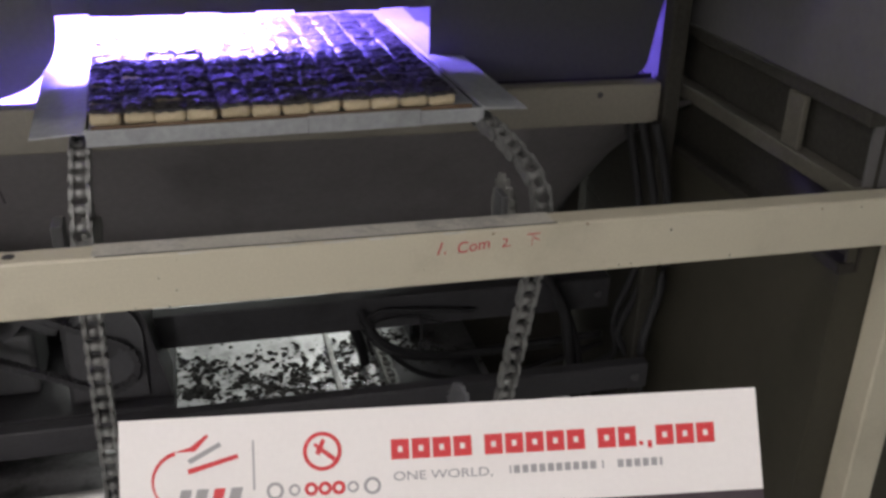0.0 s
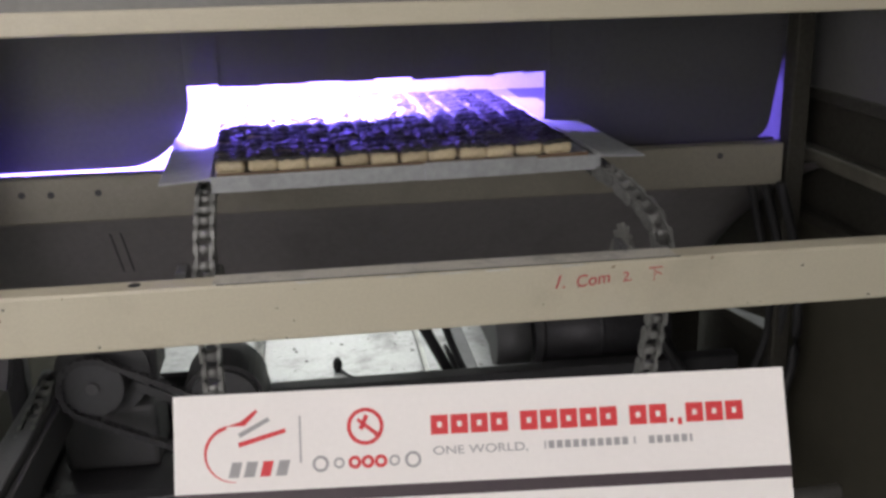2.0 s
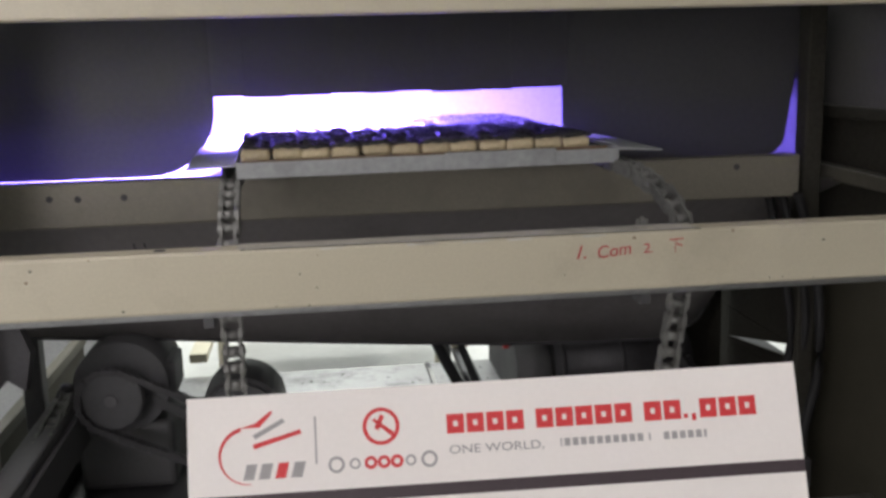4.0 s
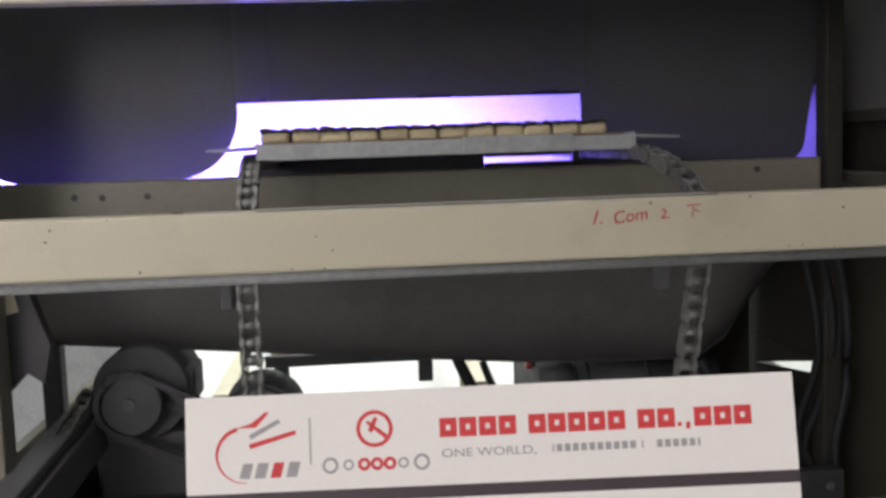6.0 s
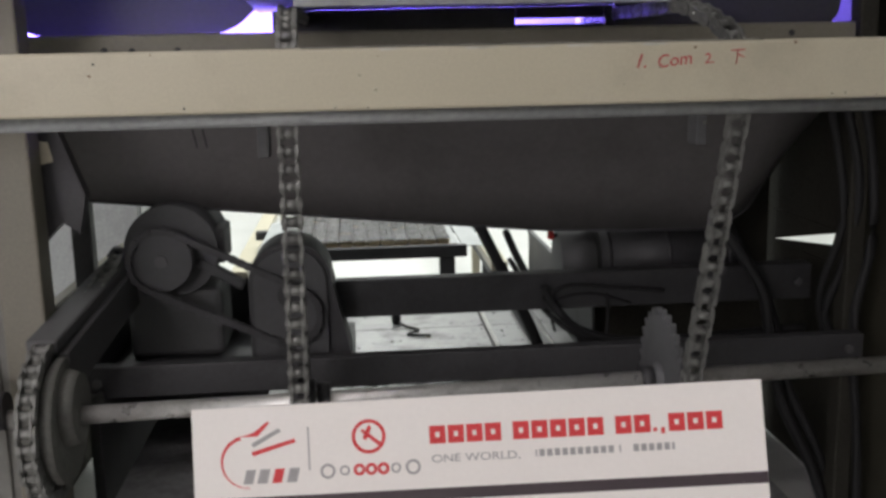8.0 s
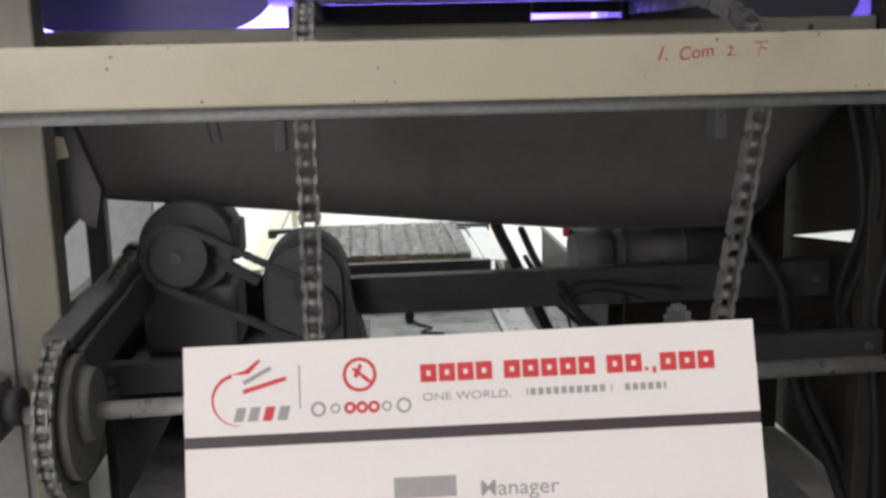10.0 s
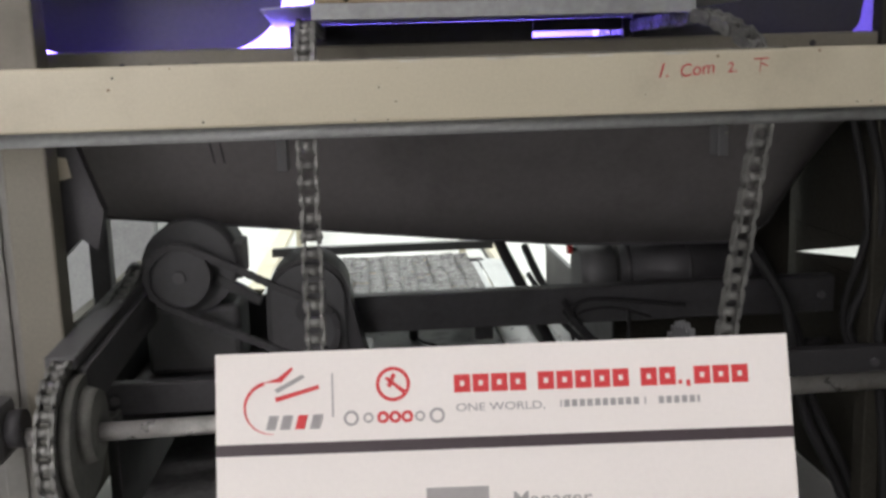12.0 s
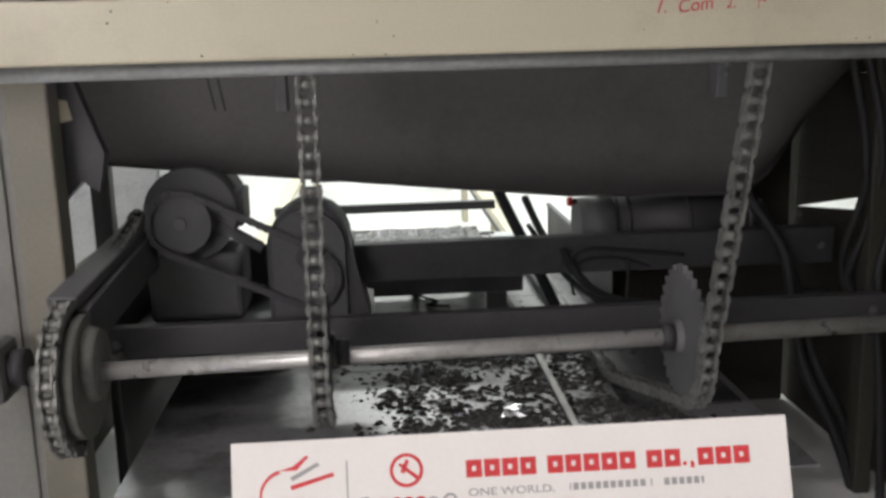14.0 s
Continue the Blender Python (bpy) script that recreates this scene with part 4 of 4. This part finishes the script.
part("wire", tube_along(B(), [(-0.057, 1.45, BZ + 0.01), (-0.03, 1.4, BZ + 0.006), (0.0, 1.36, BZ + 0.006), (-0.03, 1.32, BZ + 0.006), (0.03, 1.3, BZ + 0.006)], 0.004), CABLE, hook)

# ---------------------------------------------------------------- card held before the camera
def card_thing():
    top = thing("business_card", "white business card with red and grey print and a dark stripe", "card")
    W, H = 0.09, 0.054
    bm = B()
    box(bm, -W / 2, W / 2, -H, 0, -0.0004, 0)
    part("card_stock", bm, PAPER, top)
    Z = 0.00008

    def flat(name, mat, outlines, label=""):
        bm = B()
        for o in outlines:
            f = bm.faces.new([bm.verts.new((x - W / 2, -y, Z)) for x, y in o])
            f.normal_update()
            if f.normal.z < 0:
                f.normal_flip()
        return part(name, bm, mat, top, label)

    def rect(x0, y0, x1, y1, lean=0.0):
        return [(x0 + lean, y0), (x1 + lean, y0), (x1, y1), (x0, y1)]

    def ring(cx, cy, r, w, n=28):
        out = []
        for k in range(n):
            a, b = 2 * math.pi * k / n, 2 * math.pi * (k + 1) / n
            out.append([(cx + r * math.cos(a), cy + r * math.sin(a)), (cx + r * math.cos(b), cy + r * math.sin(b)), (cx + (r - w) * math.cos(b), cy + (r - w) * math.sin(b)), (cx + (r - w) * math.cos(a), cy + (r - w) * math.sin(a))])
        return out

    flat("stripe", STRIPE, [rect(0, 0.0142, W, 0.0160)], "dark brown printed stripe")
    # company name: bold red block shapes
    shapes = []
    x0 = 0.0377
    layout = "####_#####_##.,###"
    pitch = 0.00292
    for ch in layout:
        if ch == "#":
            shapes += [rect(x0, 0.0045, x0 + 0.00255, 0.0055), rect(x0, 0.0063, x0 + 0.00255, 0.0073), rect(x0, 0.0055, x0 + 0.00095, 0.0063), rect(x0 + 0.0016, 0.0055, x0 + 0.00255, 0.0063)]
            x0 += pitch
        elif ch == "_":
            x0 += pitch * 0.5
        else:
            shapes.append(rect(x0, 0.0066, x0 + 0.0006, 0.0072 + (0.0004 if ch == "," else 0)))
            x0 += pitch * 0.42
    flat("name_print", RED_INK, shapes, "bold red block shapes")
    bars = []
    for a, b in ((0.0542, 0.0545), (0.0548, 0.067), (0.0673, 0.0676), (0.0695, 0.076)):
        x0 = a
        while x0 < b - 0.0002:
            w = min(0.00105, b - x0)
            bars.append(rect(x0, 0.009, x0 + w * 0.8, 0.0101))
            x0 += 0.0012
    flat("slogan_print", GREY_INK, bars, "small grey print bars")
    flat("divider", GREY_INK, [rect(0.0184, 0.0036, 0.01865, 0.0104)])
    # round red mark with a hooked stroke, and a row of small rings below
    flat("round_mark", RED_INK, ring(0.0281, 0.0056, 0.0027, 0.00055) + [[(0.0268, 0.0047), (0.0272, 0.0044), (0.03, 0.0066), (0.0296, 0.0071)], [(0.0281, 0.0038), (0.0286, 0.0042), (0.0277, 0.0062), (0.0271, 0.0058)]], "round red emblem")
    flat("ring_mark", GREY_INK, ring(0.0214, 0.0107, 0.0012, 0.0004, 18) + ring(0.0349, 0.0107, 0.0012, 0.0004, 18) + ring(0.0241, 0.0107, 0.0008, 0.0003, 14) + ring(0.0322, 0.0107, 0.0008, 0.0003, 14))
    flat("ring_mark", RED_INK, ring(0.0264, 0.0107, 0.00095, 0.0005, 14) + ring(0.0283, 0.0107, 0.00095, 0.0005, 14) + ring(0.0302, 0.0107, 0.00095, 0.0005, 14), "small red ring shapes")
    # swoosh emblem
    arc_o = []
    for k in range(12):
        a, b = math.radians(105 + 14 * k), math.radians(105 + 14 * (k + 1))
        w0, w1 = 0.0006 * (1 - k / 14), 0.0006 * (1 - (k + 1) / 14)
        arc_o.append([(0.0088 + 0.0044 * math.cos(a), 0.0086 - 0.0042 * math.sin(a)), (0.0088 + 0.0044 * math.cos(b), 0.0086 - 0.0042 * math.sin(b)), (0.0088 + (0.0044 - w1) * math.cos(b), 0.0086 - (0.0042 - w1) * math.sin(b)), (0.0088 + (0.0044 - w0) * math.cos(a), 0.0086 - (0.0042 - w0) * math.sin(a))])
    flat("swoosh", RED_INK, arc_o + [[(0.0075, 0.0047), (0.0105, 0.0047), (0.0124, 0.0027), (0.0121, 0.0024), (0.0098, 0.0041)], [(0.0096, 0.0078), (0.0165, 0.0059), (0.0163, 0.0053), (0.0094, 0.0071)]], "red swoosh emblem")
    flat("swoosh", GREY_INK, [[(0.0098, 0.0064), (0.0142, 0.0041), (0.0138, 0.0036), (0.0094, 0.0058)]])
    flat("emblem_print", GREY_INK, [rect(0.0079, 0.0099, 0.0094, 0.0121, 0.0006), rect(0.0101, 0.0099, 0.0117, 0.0121, 0.0006), rect(0.0148, 0.0099, 0.0164, 0.0121, 0.0006)])
    flat("emblem_print", RED_INK, [rect(0.0125, 0.0099, 0.014, 0.0121, 0.0006)])
    def lettering(name, body, x0, x1, y_top, y_low, bold):
        """Words printed on the card between two edges."""
        data = bpy.data.curves.new(name, "FONT")
        data.body, data.size, data.offset = body, 1.0, bold
        tmp = new(name, data)
        me = bpy.data.meshes.new_from_object(tmp)
        bpy.data.objects.remove(tmp)
        xs, ys = [v.co.x for v in me.vertices], [v.co.y for v in me.vertices]
        ky = (y_low - y_top) / max(ys)
        kx = (x1 - x0) / (max(xs) - min(xs))
        me.transform(Matrix.Diagonal((kx, ky, 1, 1)) @ Matrix.Translation((-min(xs), 0, 0)))
        me.materials.clear()
        me.materials.append(GREY_INK)
        ob = new(name, me)
        ob.parent = top
        ob.matrix_basis = pose(x0 - W / 2, -y_low, Z)

    lettering("slogan", "ONE WORLD,", 0.0379, 0.0518, 0.009, 0.0102, 0.006)
    lettering("job_title", "Manager", 0.0463, 0.0584, 0.0228, 0.0251, 0.004)
    # a name as plain bars
    flat("name_bar", GREY_INK, [rect(0.0328, 0.0218, 0.0425, 0.025)], "grey bar of print")
    return top


card = card_thing()

# red marker writing on the front beam
def writing(body, x, z, size, lean, turn):
    data = bpy.data.curves.new("writing", "FONT")
    data.body, data.size, data.extrude, data.shear = body, size, 0.0002, lean
    tmp = new("writing", data)
    me = bpy.data.meshes.new_from_object(tmp)
    bpy.data.objects.remove(tmp)
    me.materials.clear()
    me.materials.append(MARKER)
    ob = new("marker_writing", me)
    ob.parent = beam
    ob.matrix_basis = pose(x, -0.0003, z, 90, -turn, 0)
    return tagged(ob, "red handwritten marker letters")


writing("1.", 0.214, 0.046, 0.026, 0.35, 2)
writing("Com", 0.2465, 0.0455, 0.0235, 0.15, 6)
writing("2.", 0.31, 0.05, 0.019, 0.1, 3)
bm = B()
bar(bm, (0.346, -0.0003, 0.0665), (0.365, -0.0003, 0.0672), 0.0005, 0.0016)
bar(bm, (0.355, -0.0003, 0.0668), (0.3535, -0.0003, 0.049), 0.0016, 0.0005)
bar(bm, (0.3555, -0.0003, 0.061), (0.364, -0.0003, 0.0575), 0.0005, 0.0016)
part("marker_writing", bm, MARKER, beam, "red handwritten marker strokes")


# ---------------------------------------------------------------- what moves
def motions():
    # the tray rides the return conveyor towards the machine's front
    walk(far_tray, [(t, pose(-0.095, 1.55 - 0.135 * (t - 10.5), BZ + 0.125)) for t in (0.0, 3.5, 7.0, 10.5, 14.0)])
    walk(card, [(t, look(eye, target, roll) @ pose(x, y, z, rx, ry, rz)) for (t, eye, target, roll), (_, x, y, z, rx, ry, rz) in zip(PATH, CARD)])


motions()
